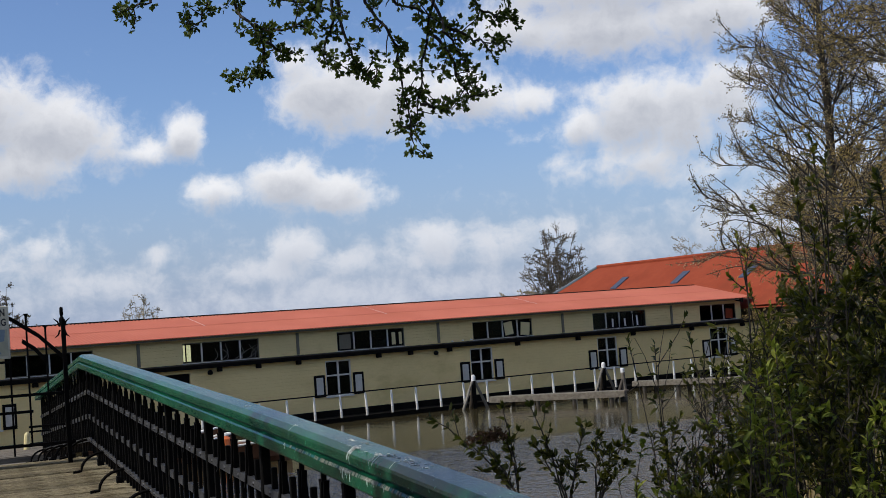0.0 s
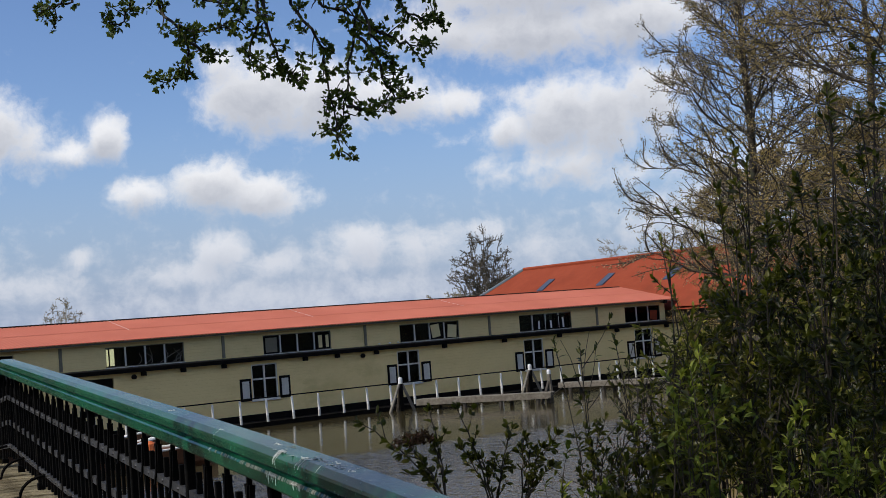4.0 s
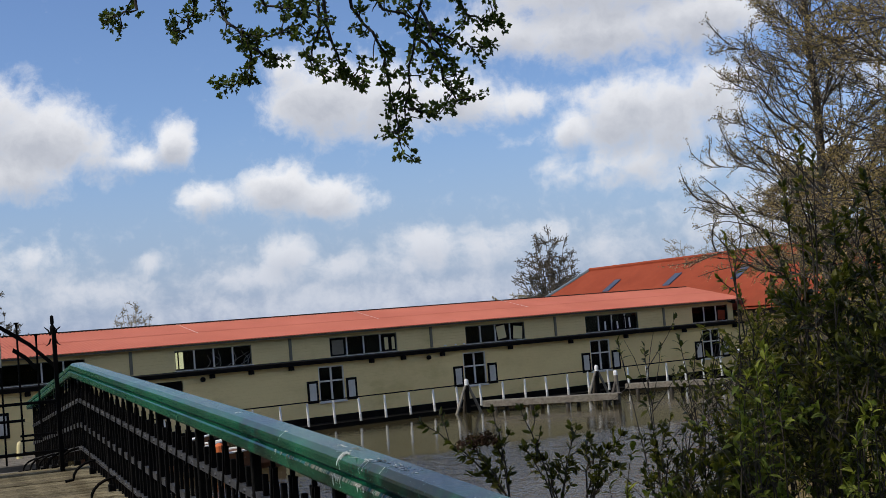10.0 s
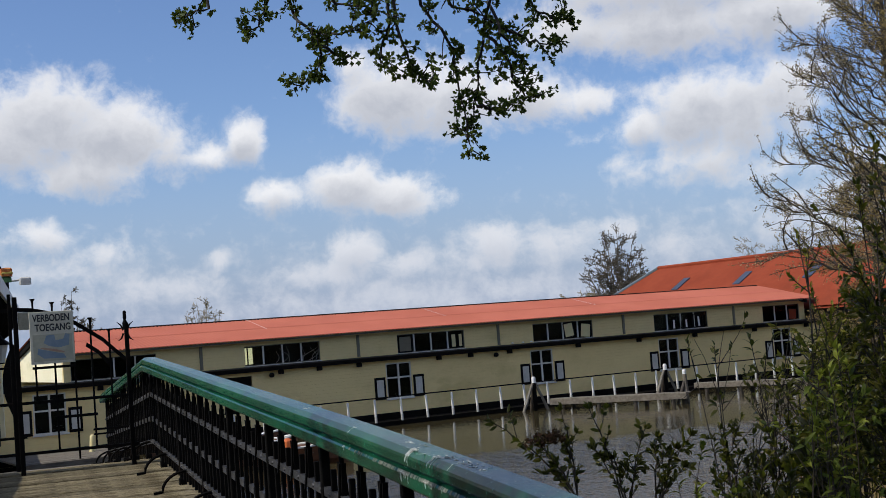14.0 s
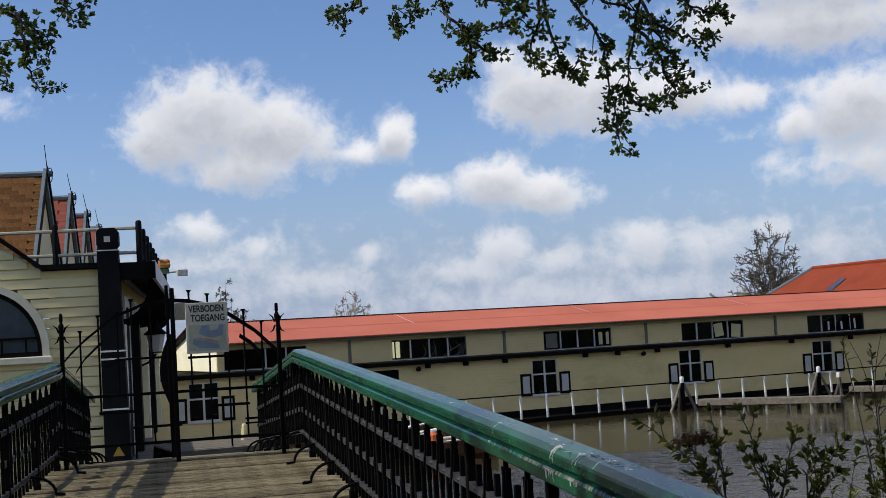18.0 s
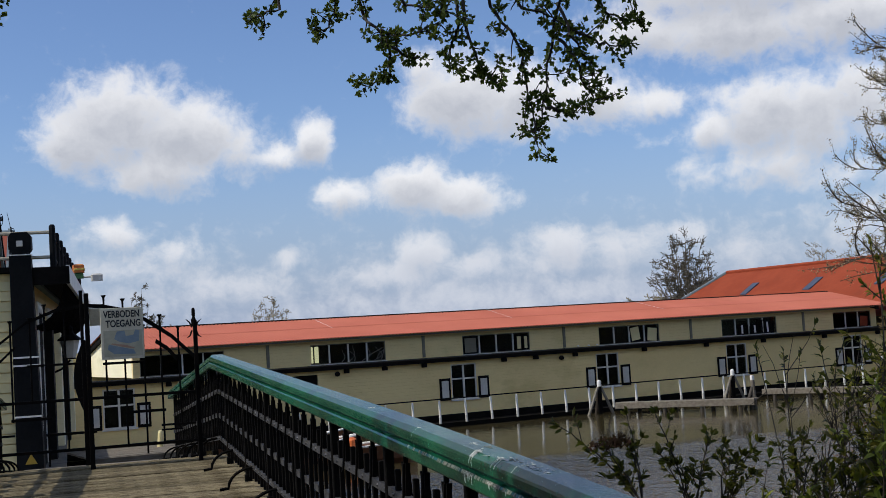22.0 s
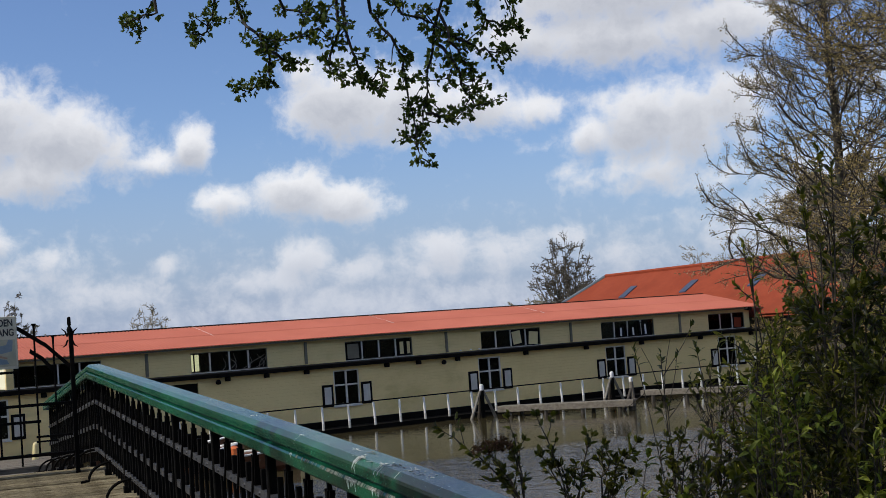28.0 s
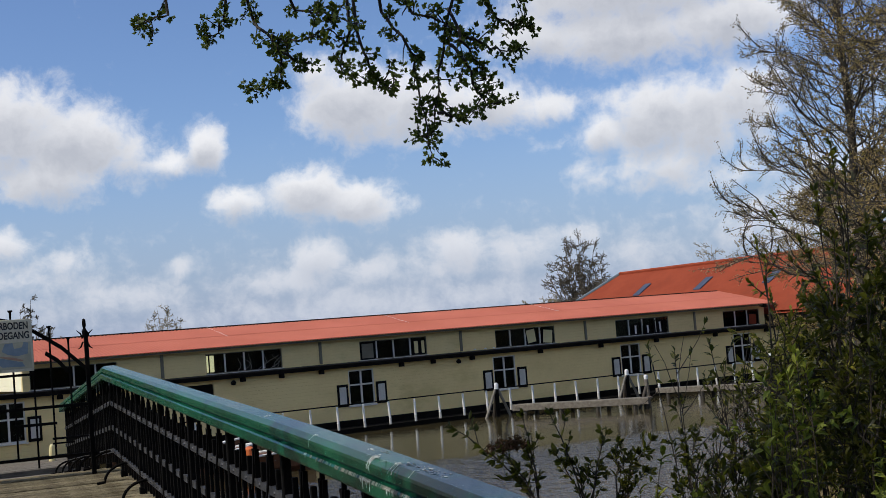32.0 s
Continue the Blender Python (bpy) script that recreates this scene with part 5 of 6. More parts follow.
def leaf_add(mb, p, d, nrm, length, width):
    """A pointed leaf folded a little along its middle."""
    d = d.normalized()
    s = d.cross(nrm)
    s = s.normalized() if s.length > 1e-5 else d.orthogonal().normalized()
    up = s.cross(d) * (width * 0.22)
    a = p + d * (length * 0.45)
    mb.add([p, a + s * (width / 2) + up, p + d * length, a - s * (width / 2) + up], [(0, 1, 2), (0, 2, 3)])


def rnd(rng):
    return Vector((rng.gauss(0, 1), rng.gauss(0, 1), rng.gauss(0, 1))).normalized()


BUDS = leafy("alder_buds", (0.18, 0.135, 0.08), (0.46, 0.36, 0.24), 0.7, 0.3)
YOUNG = leafy("young_olive_leaves", (0.16, 0.115, 0.045), (0.33, 0.25, 0.11), 0.7, 0.35)
RUSTY = leafy("rusty_catkins", (0.17, 0.11, 0.045), (0.46, 0.32, 0.14), 0.7, 0.35)
PALEB = leafy("pale_bare_twigs", (0.30, 0.26, 0.20), (0.44, 0.39, 0.31), 0.8, 0.1)
GREYB = leafy("bare_twig_haze", (0.09, 0.075, 0.058), (0.16, 0.13, 0.10), 0.8, 0.1)
ALDER = surf("alder_twig_bark", (0.035, 0.027, 0.018), (0.09, 0.070, 0.048), 8, 0.85, 0.3, 60)


def at(head, rng_m, z=0.0):
    return (rng_m * math.sin(radians(head)), rng_m * math.cos(radians(head)), z)




def alder(base, height, seed, label, wide, wood, buds, limbs=36, subs=10, twigs=9, per=9, bud=0.045, r0=0.15, first=0.16, rise=(0.25, 0.75), fine=0.007):
    """A spring tree: limbs that leave the trunk steeply and flatten out, set with fine twigs and small buds. wide(f): reach of the crown at the share f of its height."""
    rng = random.Random(seed)
    t = thing("alder_tree", pose(*base), label, "tree", "trees")
    n = 12
    trunk = [Vector((rng.uniform(-0.07, 0.07) * (k > 0), rng.uniform(-0.07, 0.07) * (k > 0), -0.3 + (height + 0.3) * k / n)) for k in range(n + 1)]
    part("trunk", MB().tube(trunk, [r0 * (1 - 0.94 * k / n) ** 0.8 + 0.012 for k in range(n + 1)], 8), BARK, t, smooth=True)
    lm, cr = MB(), MB()
    for i in range(limbs):
        f = first + (0.97 - first) * (i + rng.random()) / limbs
        k = min(int(f * n), n - 1)
        p0 = trunk[k].lerp(trunk[k + 1], f * n - k)
        a = i * 2.39996 + rng.uniform(-0.35, 0.35)
        up = rng.uniform(*rise) * (0.65 + 0.6 * f)
        w = wide(f)
        w = wide(min(1.0, f + 0.8 * up * w / height)) * rng.uniform(0.80, 1.05)
        out = Vector((math.cos(a), math.sin(a), 0))
        side = Vector((-out.y, out.x, 0))
        bend = side * rng.uniform(-0.18, 0.18) * w
        p1 = p0 + out * 0.42 * w + Vector((0, 0, up * 0.75 * w)) + bend
        p2 = p0 + out * w + Vector((0, 0, up * w * rng.uniform(0.8, 1.1)))
        m = 8
        limb = []
        for q in range(m + 1):
            u = q / m
            limb.append(p0 * (1 - u) ** 2 + p1 * (2 * u * (1 - u)) + p2 * u * u + rnd(rng) * 0.035 * w * (q > 0))
        rl = r0 * 0.22 * (1 - f) + 0.016
        lm.tube(limb, [rl * (1 - 0.82 * q / m) for q in range(m + 1)], 5)
        for s in range(subs):
            g = 0.22 + 0.78 * (s + rng.random()) / subs
            j = min(int(g * m), m - 1)
            sp = limb[j].lerp(limb[j + 1], g * m - j)
            sd = ((limb[j + 1] - limb[j]).normalized() * 0.9 + side * (1 if s % 2 else -1) * rng.uniform(0.3, 0.9) + Vector((0, 0, rng.uniform(-0.25, 0.75)))).normalized()
            sl = (0.62 * w * (1.12 - 0.70 * g) + 0.20) * rng.uniform(0.6, 1.25)
            sub = bent(rng, sp, sd, sl, 4, 0.34, 0.03)
            lm.tube(sub, [rl * 0.40 * (1 - 0.7 * q / 4) + 0.004 for q in range(5)], 4)
            for u in range(twigs):
                h = 0.12 + 0.88 * (u + rng.random()) / twigs
                q = min(int(h * 4), 3)
                tp = sub[q].lerp(sub[q + 1], h * 4 - q)
                td = ((sub[q + 1] - sub[q]).normalized() + rnd(rng) * 0.85 + Vector((0, 0, 0.15))).normalized()
                tw = bent(rng, tp, td, rng.uniform(0.14, 0.42), 2, 0.7, 0.04)
                lm.tube(tw, [fine, fine * 0.8, fine * 0.5], 3)
                for _ in range(per):
                    lp = tw[0].lerp(tw[2], rng.uniform(0.1, 1.1)) + rnd(rng) * bud * 1.1
                    leaf_add(cr, lp, rnd(rng) + Vector((0, 0, -0.3)), rnd(rng), bud * rng.uniform(0.6, 1.4), bud * rng.uniform(0.4, 0.8))
    tagged(part("limb_mass", lm, wood, t), kind="stuff")
    tagged(part("crown", cr, buds, t), "thin crown of brown catkins and buds", kind="stuff")
    return t


def spire(f):
    """Reach of a slender crown, widest low down."""
    return float(np.interp(f, (0.0, 0.30, 0.42, 0.55, 0.68, 0.82, 0.92, 1.0), (3.2, 3.3, 3.2, 2.9, 2.3, 1.6, 1.0, 0.3)))


def broad(f):
    return float(np.interp(f, (0.0, 0.25, 0.5, 0.75, 0.9, 1.0), (3.2, 3.8, 4.0, 3.4, 2.0, 0.3)))


def low_round(f):
    return float(np.interp(f, (0.0, 0.3, 0.6, 0.85, 1.0), (2.0, 2.6, 2.4, 1.5, 0.2)))


alder(at(48.55, 34, 0.7), 13.4, 21, "tall spring alder full of brown catkins and small buds", spire, ALDER, BUDS, 62, 10, 8, 13, 0.046, 0.15, 0.16, (0.40, 1.0))
level = alder(at(55.8, 24, 0.7), 13.0, 5, "alder with golden brown catkins on long level limbs", broad, ALDER, RUSTY, 38, 11, 9, 14, 0.050, 0.13, 0.14, (0.10, 0.55))
young = alder(at(51.6, 54, 0.2), 9.0, 13, "young alder thick with brown catkins", low_round, ALDER, RUSTY, 32, 10, 9, 11, 0.065, 0.10, 0.06, (0.3, 0.9))
copy_thing(level, pose(*at(59.0, 31, 0.7), 0, 0, 220))
copy_thing(level, pose(*at(53.6, 33, 0.7), 0, 0, 130))
for h, r, turn in ((47.4, 58, 40), (54.0, 46, 100), (49.4, 52, 200), (57.2, 44, 330), (52.4, 40, 270)):
    copy_thing(young, pose(*at(h, r, 0.2), 0, 0, turn))


def fan_tree(base, height, half, seed, label, wood, leaves, stems=8, subs=9, twigs=9, per=4, leaf=0.10, r0=0.10, fine=0.02, flat=0.0):
    """A far bare tree: stems that fan out of one base into a rounded crown of fine twigs."""
    rng = random.Random(seed)
    t = thing("bare_tree", pose(*base), label, "tree", "far trees")
    lm, cr = MB(), MB()
    for i in range(stems):
        a = i * 2.39996
        q = math.sqrt((i + 0.4) / stems)
        top = Vector((math.cos(a) * q * half * 0.85, math.sin(a) * q * half * 0.85, height * (1 - 0.42 * q * q) - 0.05))
        mid = Vector((top.x * 0.30, top.y * 0.30, top.z * 0.45))
        m = 8
        st = [Vector((0, 0, -0.3)) * (1 - k / m) ** 2 + mid * (2 * k / m * (1 - k / m)) + top * (k / m) ** 2 + rnd(rng) * 0.03 * half * (k > 0) for k in range(m + 1)]
        lm.tube(st, [r0 * (1 - 0.8 * k / m) for k in range(m + 1)], 5)
        for s in range(subs):
            g = 0.38 + 0.62 * (s + rng.random()) / subs
            j = min(int(g * m), m - 1)
            sp = st[j].lerp(st[j + 1], g * m - j)
            o = Vector((top.x, top.y, 0)) * (0.8 / half) + rnd(rng) * 0.8
            sd = (Vector((o.x, o.y, 0.7 + flat * rng.uniform(-1, 0)))).normalized()
            sb = bent(rng, sp, sd, half * rng.uniform(0.30, 0.55) * (1.25 - 0.6 * g), 4, 0.2, 0.03)
            lm.tube(sb, [r0 * 0.30 * (1 - 0.7 * k / 4) + fine * 0.4 for k in range(5)], 4)
            for u in range(twigs):
                h = 0.15 + 0.85 * (u + rng.random()) / twigs
                k = min(int(h * 4), 3)
                tp = sb[k].lerp(sb[k + 1], h * 4 - k)
                tw = bent(rng, tp, (sb[k + 1] - sb[k]).normalized() + rnd(rng) * 0.9, half * rng.uniform(0.08, 0.20), 2, 0.25, 0.05)
                lm.tube(tw, [fine, fine * 0.8, fine * 0.5], 3)
                for _ in range(per):
                    leaf_add(cr, tw[0].lerp(tw[2], rng.uniform(0.3, 1.05)), rnd(rng), rnd(rng), leaf * rng.uniform(0.6, 1.3), leaf * rng.uniform(0.3, 0.6))
    tagged(part("limb_mass", lm, wood, t), kind="stuff")
    if cr.v:
        tagged(part("crown", cr, leaves, t), "haze of fine twigs and buds", kind="stuff")
    return t


fan_tree(at(36.75, 112, 0.3), 10.5, 3.1, 3, "bare round-headed tree far behind the roofs", GREYB, GREYB, 17, 13, 11, 4, 0.14, 0.10, 0.022, 0.8)
for h, r, z, hh, hw_, s, lv in ((18.85, 95, 0.3, 6.8, 1.8, 52, PALEB), (13.35, 74, 0.3, 6.9, 1.0, 53, GREYB), (14.1, 76, 0.3, 5.4, 0.9, 54, GREYB), (12.6, 78, 0.3, 5.6, 1.0, 59, GREYB),
                               (35.6, 108, 0.3, 5.5, 1.9, 55, YOUNG), (34.3, 110, 0.3, 5.2, 1.2, 56, YOUNG), (37.4, 106, 0.3, 5.6, 1.4, 60, YOUNG),
                               (42.4, 98, 0.3, 8.2, 1.9, 57, PALEB), (44.0, 99, 0.3, 8.2, 2.4, 58, YOUNG), (45.9, 97, 0.3, 9.0, 3.0, 61, YOUNG)):
    fan_tree(at(h, r, z), hh, hw_, s, "twiggy spring tree far behind the buildings", lv if lv is GREYB else PALEB, lv, 15, 10, 9, 5 if lv is YOUNG else 3, 0.10, 0.045, 0.017, 0.9)

# unseen trees added behind the bridge's near end close the place, darken window reflections
rng = random.Random(9)
for k in range(16):
    h = 112 + k * 12.5 + rng.uniform(-4, 4)
    copy_thing(level, pose(*at(h, rng.uniform(26, 40), 0.7), 0, 0, rng.uniform(0, 360)))
# unseen hedge, added so that the panes mirror something dark
HEDGE = leafy("hedge_leaves", (0.02, 0.03, 0.01), (0.05, 0.06, 0.02), 0.7, 0.1)
hedge = MB()
for k in range(9000):
    h = rng.uniform(100, 325)
    r = rng.uniform(27, 33)
    leaf_add(hedge, Vector(at(h, r, 0.7 + 5.0 * rng.random() ** 1.3)), rnd(rng), rnd(rng), rng.uniform(0.6, 1.1), rng.uniform(0.5, 0.8))
tagged(part("hedge", hedge, HEDGE), "unseen dense leafy hedge behind the near bank, added for dark reflections", "hedge", kind="stuff")

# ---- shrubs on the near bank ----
# sun and shade along the bank are put into these leaf tones
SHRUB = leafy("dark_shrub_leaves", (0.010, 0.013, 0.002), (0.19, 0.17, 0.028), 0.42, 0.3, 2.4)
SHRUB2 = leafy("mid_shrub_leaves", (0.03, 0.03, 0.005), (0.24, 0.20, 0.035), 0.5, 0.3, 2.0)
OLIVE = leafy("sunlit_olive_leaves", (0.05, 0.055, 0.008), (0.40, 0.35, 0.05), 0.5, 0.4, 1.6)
FRESH = leafy("fresh_yellow_green_leaves", (0.06, 0.09, 0.010), (0.30, 0.32, 0.045), 0.5, 0.4, 1.5)
DRYF = leafy("dry_brown_flower_heads", (0.035, 0.016, 0.009), (0.075, 0.036, 0.020), 0.95, 0.1)
TAN = surf("tan_shrub_stem", (0.018, 0.013, 0.008), (0.055, 0.040, 0.023), 10, 0.85, 0.3, 60, stain=(0.03, 0.022, 0.012), stain_scale=4)


def oval(mb, p, d, nrm, length, width):
    """An oval leaf folded a little along its rib."""
    d = d.normalized()
    s = d.cross(nrm)
    s = s.normalized() if s.length > 1e-5 else d.orthogonal().normalized()
    up = s.cross(d) * (width * 0.2)
    a, b = p + d * (length * 0.30), p + d * (length * 0.72)
    mb.add([p, a + s * (width * 0.45) + up, b + s * (width * 0.42) + up, p + d * length, b - s * (width * 0.42) + up, a - s * (width * 0.45) + up], [(0, 1, 2, 3), (0, 3, 4, 5)])


def umbel(fl, rng, p, size):
    """A flat dome of dry florets on fine stalks."""
    for k in range(70):
        a, r = rng.uniform(0, 6.283), math.sqrt(rng.random())
        q = p + Vector((math.cos(a) * r * size, math.sin(a) * r * size, 0.035 - 0.025 * r * r + rng.gauss(0, 0.004)))
        if k % 5 == 0:
            fl.tube([p - Vector((0, 0, 0.01)), q], [0.0012, 0.0012], 3)
        for _ in range(2):
            oval(fl, q, rnd(rng), rnd(rng), rng.uniform(0.010, 0.018), rng.uniform(0.008, 0.013))


def bank(head, r):
    x, y, _ = at(head, r)
    return (x, y, 1.75 if r < 7 else (1.2 if r < 9.5 else 0.75))


def aim(head, elev, r):
    x, y, _ = at(head, r)
    return Vector((x, y, HE + r * math.tan(radians(elev))))


def lance(mb, p, d, nrm, length, width):
    """A narrow pointed leaf, creased along its rib and bent over a little."""
    d = d.normalized()
    s = d.cross(nrm)
    s = s.normalized() if s.length > 1e-5 else d.orthogonal().normalized()
    n = s.cross(d)
    a, b, c = p + d * (length * 0.33) + n * (width * 0.10), p + d * (length * 0.70), p + d * length - n * (length * 0.16)
    mb.add([p, a + s * (width * 0.5) + n * width * 0.18, a - s * (width * 0.5) + n * width * 0.18, b + s * (width * 0.36) + n * width * 0.08, b - s * (width * 0.36) + n * width * 0.08, c, a, b],
           [(0, 1, 6), (0, 6, 2), (1, 3, 7, 6), (6, 7, 4, 2), (3, 5, 7), (7, 5, 4)])


def rosette(lf, rng, tip, ax, leaf, n, span):
    """Leaves crowded round the last stretch of a shoot, the upper ones upright, the lower spread."""
    for k in range(n):
        g = (k + rng.random()) / n
        out = rnd(rng)
        out = (out - ax * out.dot(ax)).normalized()
        lance(lf, tip - ax * (span * g), ax * (1.25 - 1.1 * g) + out * (0.35 + 0.75 * g), ax + rnd(rng) * 0.4, leaf * rng.uniform(0.45, 1.15) * (0.75 + 0.35 * g), leaf * rng.uniform(0.24, 0.36))


def shrub(base, seed, label, tips, leaf, leaves, n=15, side=4, r=0.006, fork=0.5, span=0.10, reach=(0.08, 0.26), sparse=0.0):
    """A shrub whose stems fork from the bank and end in tufts of leaves at the given tips."""
    rng = random.Random(seed)
    s = thing("shrub", pose(*base), label, "shrub", "shrubs on the bank")
    st, lf = MB(), MB()
    b = Vector(base)
    mains = []
    for q in tips:
        q = q - b
        p = Vector((q.x * 0.25 + rng.gauss(0, 0.10), q.y * 0.25 + rng.gauss(0, 0.10), -0.15))
        near = [m for m in mains if m[0].z < 0 and m[7].z > q.z + 0.1]
        if near and rng.random() < 0.8:       # a side branch of a taller stem
            m = min(near, key=lambda m: min((c - q).length for c in m[2:7]))
            p = min(m[1:6], key=lambda c: abs(c.z - q.z + 0.18)).copy()
        bend = rnd(rng) * 0.05
        main = [p.lerp(q, k / 7) + bend * math.sin(k / 7 * 3.14) + rnd(rng) * 0.012 * (0 < k < 7) for k in range(8)]
        mains.append(main)
        st.tube(main, [r * (1.15 - 0.7 * k / 7) * (1.0 if p.z < 0 else 0.6) for k in range(8)], 5)
        ax = (main[7] - main[6]).normalized()
        big = rng.uniform(0.8, 1.2)
        rosette(lf, rng, main[7], ax, leaf * big, int(n * big), span * big)
        for k in range(side):
            g = fork + (0.97 - fork) * rng.random()
            j = min(int(g * 7), 6)
            sp = main[j].lerp(main[j + 1], g * 7 - j)
            sh = bent(rng, sp, ax * 0.5 + rnd(rng) * 0.9 + Vector((0, 0, 0.3)), rng.uniform(*reach), 3, 0.16, 0.10)
            st.tube(sh, [r * 0.5, r * 0.42, r * 0.34, r * 0.22], 4)
            if rng.random() >= sparse:
                rosette(lf, rng, sh[3], (sh[3] - sh[2]).normalized(), leaf * rng.uniform(0.75, 1.05), int(n * rng.uniform(0.5, 0.9)), span * 0.9)
        for k in range(4):
            g = rng.uniform(fork, 0.97)
            j = min(int(g * 7), 6)
            lance(lf, main[j].lerp(main[j + 1], g * 7 - j), ax * 0.4 + rnd(rng), rnd(rng) + Vector((0, 0, 1)), leaf * rng.uniform(0.6, 1.0), leaf * 0.3)
    tagged(part("stem_mass", st, TAN, s), kind="stuff")
    tagged(part("foliage", lf, leaves, s), "tufts of narrow pointed leaves", kind="stuff")
    return s


def crown_top(h):
    """How high over the eye's level the shrubs reach, along the bank."""
    return float(np.interp(h, (38, 41, 43, 44, 45.3, 46.6, 47.8, 49.3, 50.5, 51.8, 53, 54.5, 60), (-8.0, -7.0, -5.6, -4.2, -1.4, 0.0, 0.5, 1.2, 2.0, 3.0, 3.6, 4.0, 4.5)))


def spread(seed, head, half, r0, r1, count, lower=-10.0, drop=0.0):
    """Tips scattered under the crown line over a stretch of the bank."""
    rng = random.Random(seed)
    out = []
    for _ in range(count):
        h = head + rng.uniform(-half, half)
        top = crown_top(h) - drop
        out.append(aim(h, lower + (top - lower) * rng.random() ** 0.85, rng.uniform(r0, r1)))
    return out


TALL = "tall green shrub, leafy tufts darkened for shade, on bare upright stems"
# darkest leaf copy, for the shrubs that stand in shade to the right
DARKS = leafy("shaded_shrub_leaves", (0.007, 0.010, 0.002), (0.13, 0.13, 0.02), 0.42, 0.25, 3.0)
DENSE = "dense dark shrub of narrow pointed leaves"
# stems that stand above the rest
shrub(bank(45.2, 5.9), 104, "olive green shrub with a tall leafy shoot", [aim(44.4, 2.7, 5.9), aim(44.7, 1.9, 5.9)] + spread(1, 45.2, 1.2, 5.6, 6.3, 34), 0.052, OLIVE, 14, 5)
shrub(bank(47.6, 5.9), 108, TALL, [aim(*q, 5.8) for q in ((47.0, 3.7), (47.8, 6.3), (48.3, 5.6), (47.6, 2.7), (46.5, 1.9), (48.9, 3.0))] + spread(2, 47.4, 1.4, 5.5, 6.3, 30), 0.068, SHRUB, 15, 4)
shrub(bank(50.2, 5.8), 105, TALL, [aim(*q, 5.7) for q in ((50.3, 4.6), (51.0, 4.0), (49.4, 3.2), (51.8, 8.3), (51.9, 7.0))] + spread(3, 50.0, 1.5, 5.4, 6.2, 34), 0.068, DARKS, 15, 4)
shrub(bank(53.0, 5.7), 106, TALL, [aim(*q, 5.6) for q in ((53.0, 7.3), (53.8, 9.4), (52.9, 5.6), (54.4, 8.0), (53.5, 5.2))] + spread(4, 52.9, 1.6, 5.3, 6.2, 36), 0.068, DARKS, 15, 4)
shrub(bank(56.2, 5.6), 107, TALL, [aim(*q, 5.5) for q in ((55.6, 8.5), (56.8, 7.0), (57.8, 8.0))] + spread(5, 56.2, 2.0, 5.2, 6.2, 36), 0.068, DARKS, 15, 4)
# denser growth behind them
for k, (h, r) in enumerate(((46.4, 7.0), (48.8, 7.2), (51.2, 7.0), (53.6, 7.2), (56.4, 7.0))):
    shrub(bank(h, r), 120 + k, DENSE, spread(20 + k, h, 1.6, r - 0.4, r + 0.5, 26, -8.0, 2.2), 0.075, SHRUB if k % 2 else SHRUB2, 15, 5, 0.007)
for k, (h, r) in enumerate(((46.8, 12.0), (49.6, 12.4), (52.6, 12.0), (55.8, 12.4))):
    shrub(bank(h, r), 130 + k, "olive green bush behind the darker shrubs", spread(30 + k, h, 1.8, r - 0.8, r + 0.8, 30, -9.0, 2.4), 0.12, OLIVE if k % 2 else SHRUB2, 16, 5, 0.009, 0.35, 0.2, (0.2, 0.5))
# thin twigs with few leaves before the water
shrub(bank(41.6, 5.6), 103, "thin twiggy shrub with few small leaves by the water", [aim(*q, 5.5) for q in ((39.5, -1.5), (40.6, -1.8), (42.1, -1.5), (42.5, -2.7), (40.7, -3.8), (41.8, -4.1), (43.4, -2.8), (43.0, -4.4), (42.4, -5.4), (41.2, -5.4), (43.6, -3.6))]
      + spread(6, 42.4, 1.7, 5.3, 5.8, 26), 0.050, SHRUB, 9, 5, 0.004, 0.6, 0.07, (0.08, 0.30), 0.35)
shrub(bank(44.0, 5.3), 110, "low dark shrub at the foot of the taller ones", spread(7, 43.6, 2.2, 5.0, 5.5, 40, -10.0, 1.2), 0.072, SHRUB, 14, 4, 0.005)


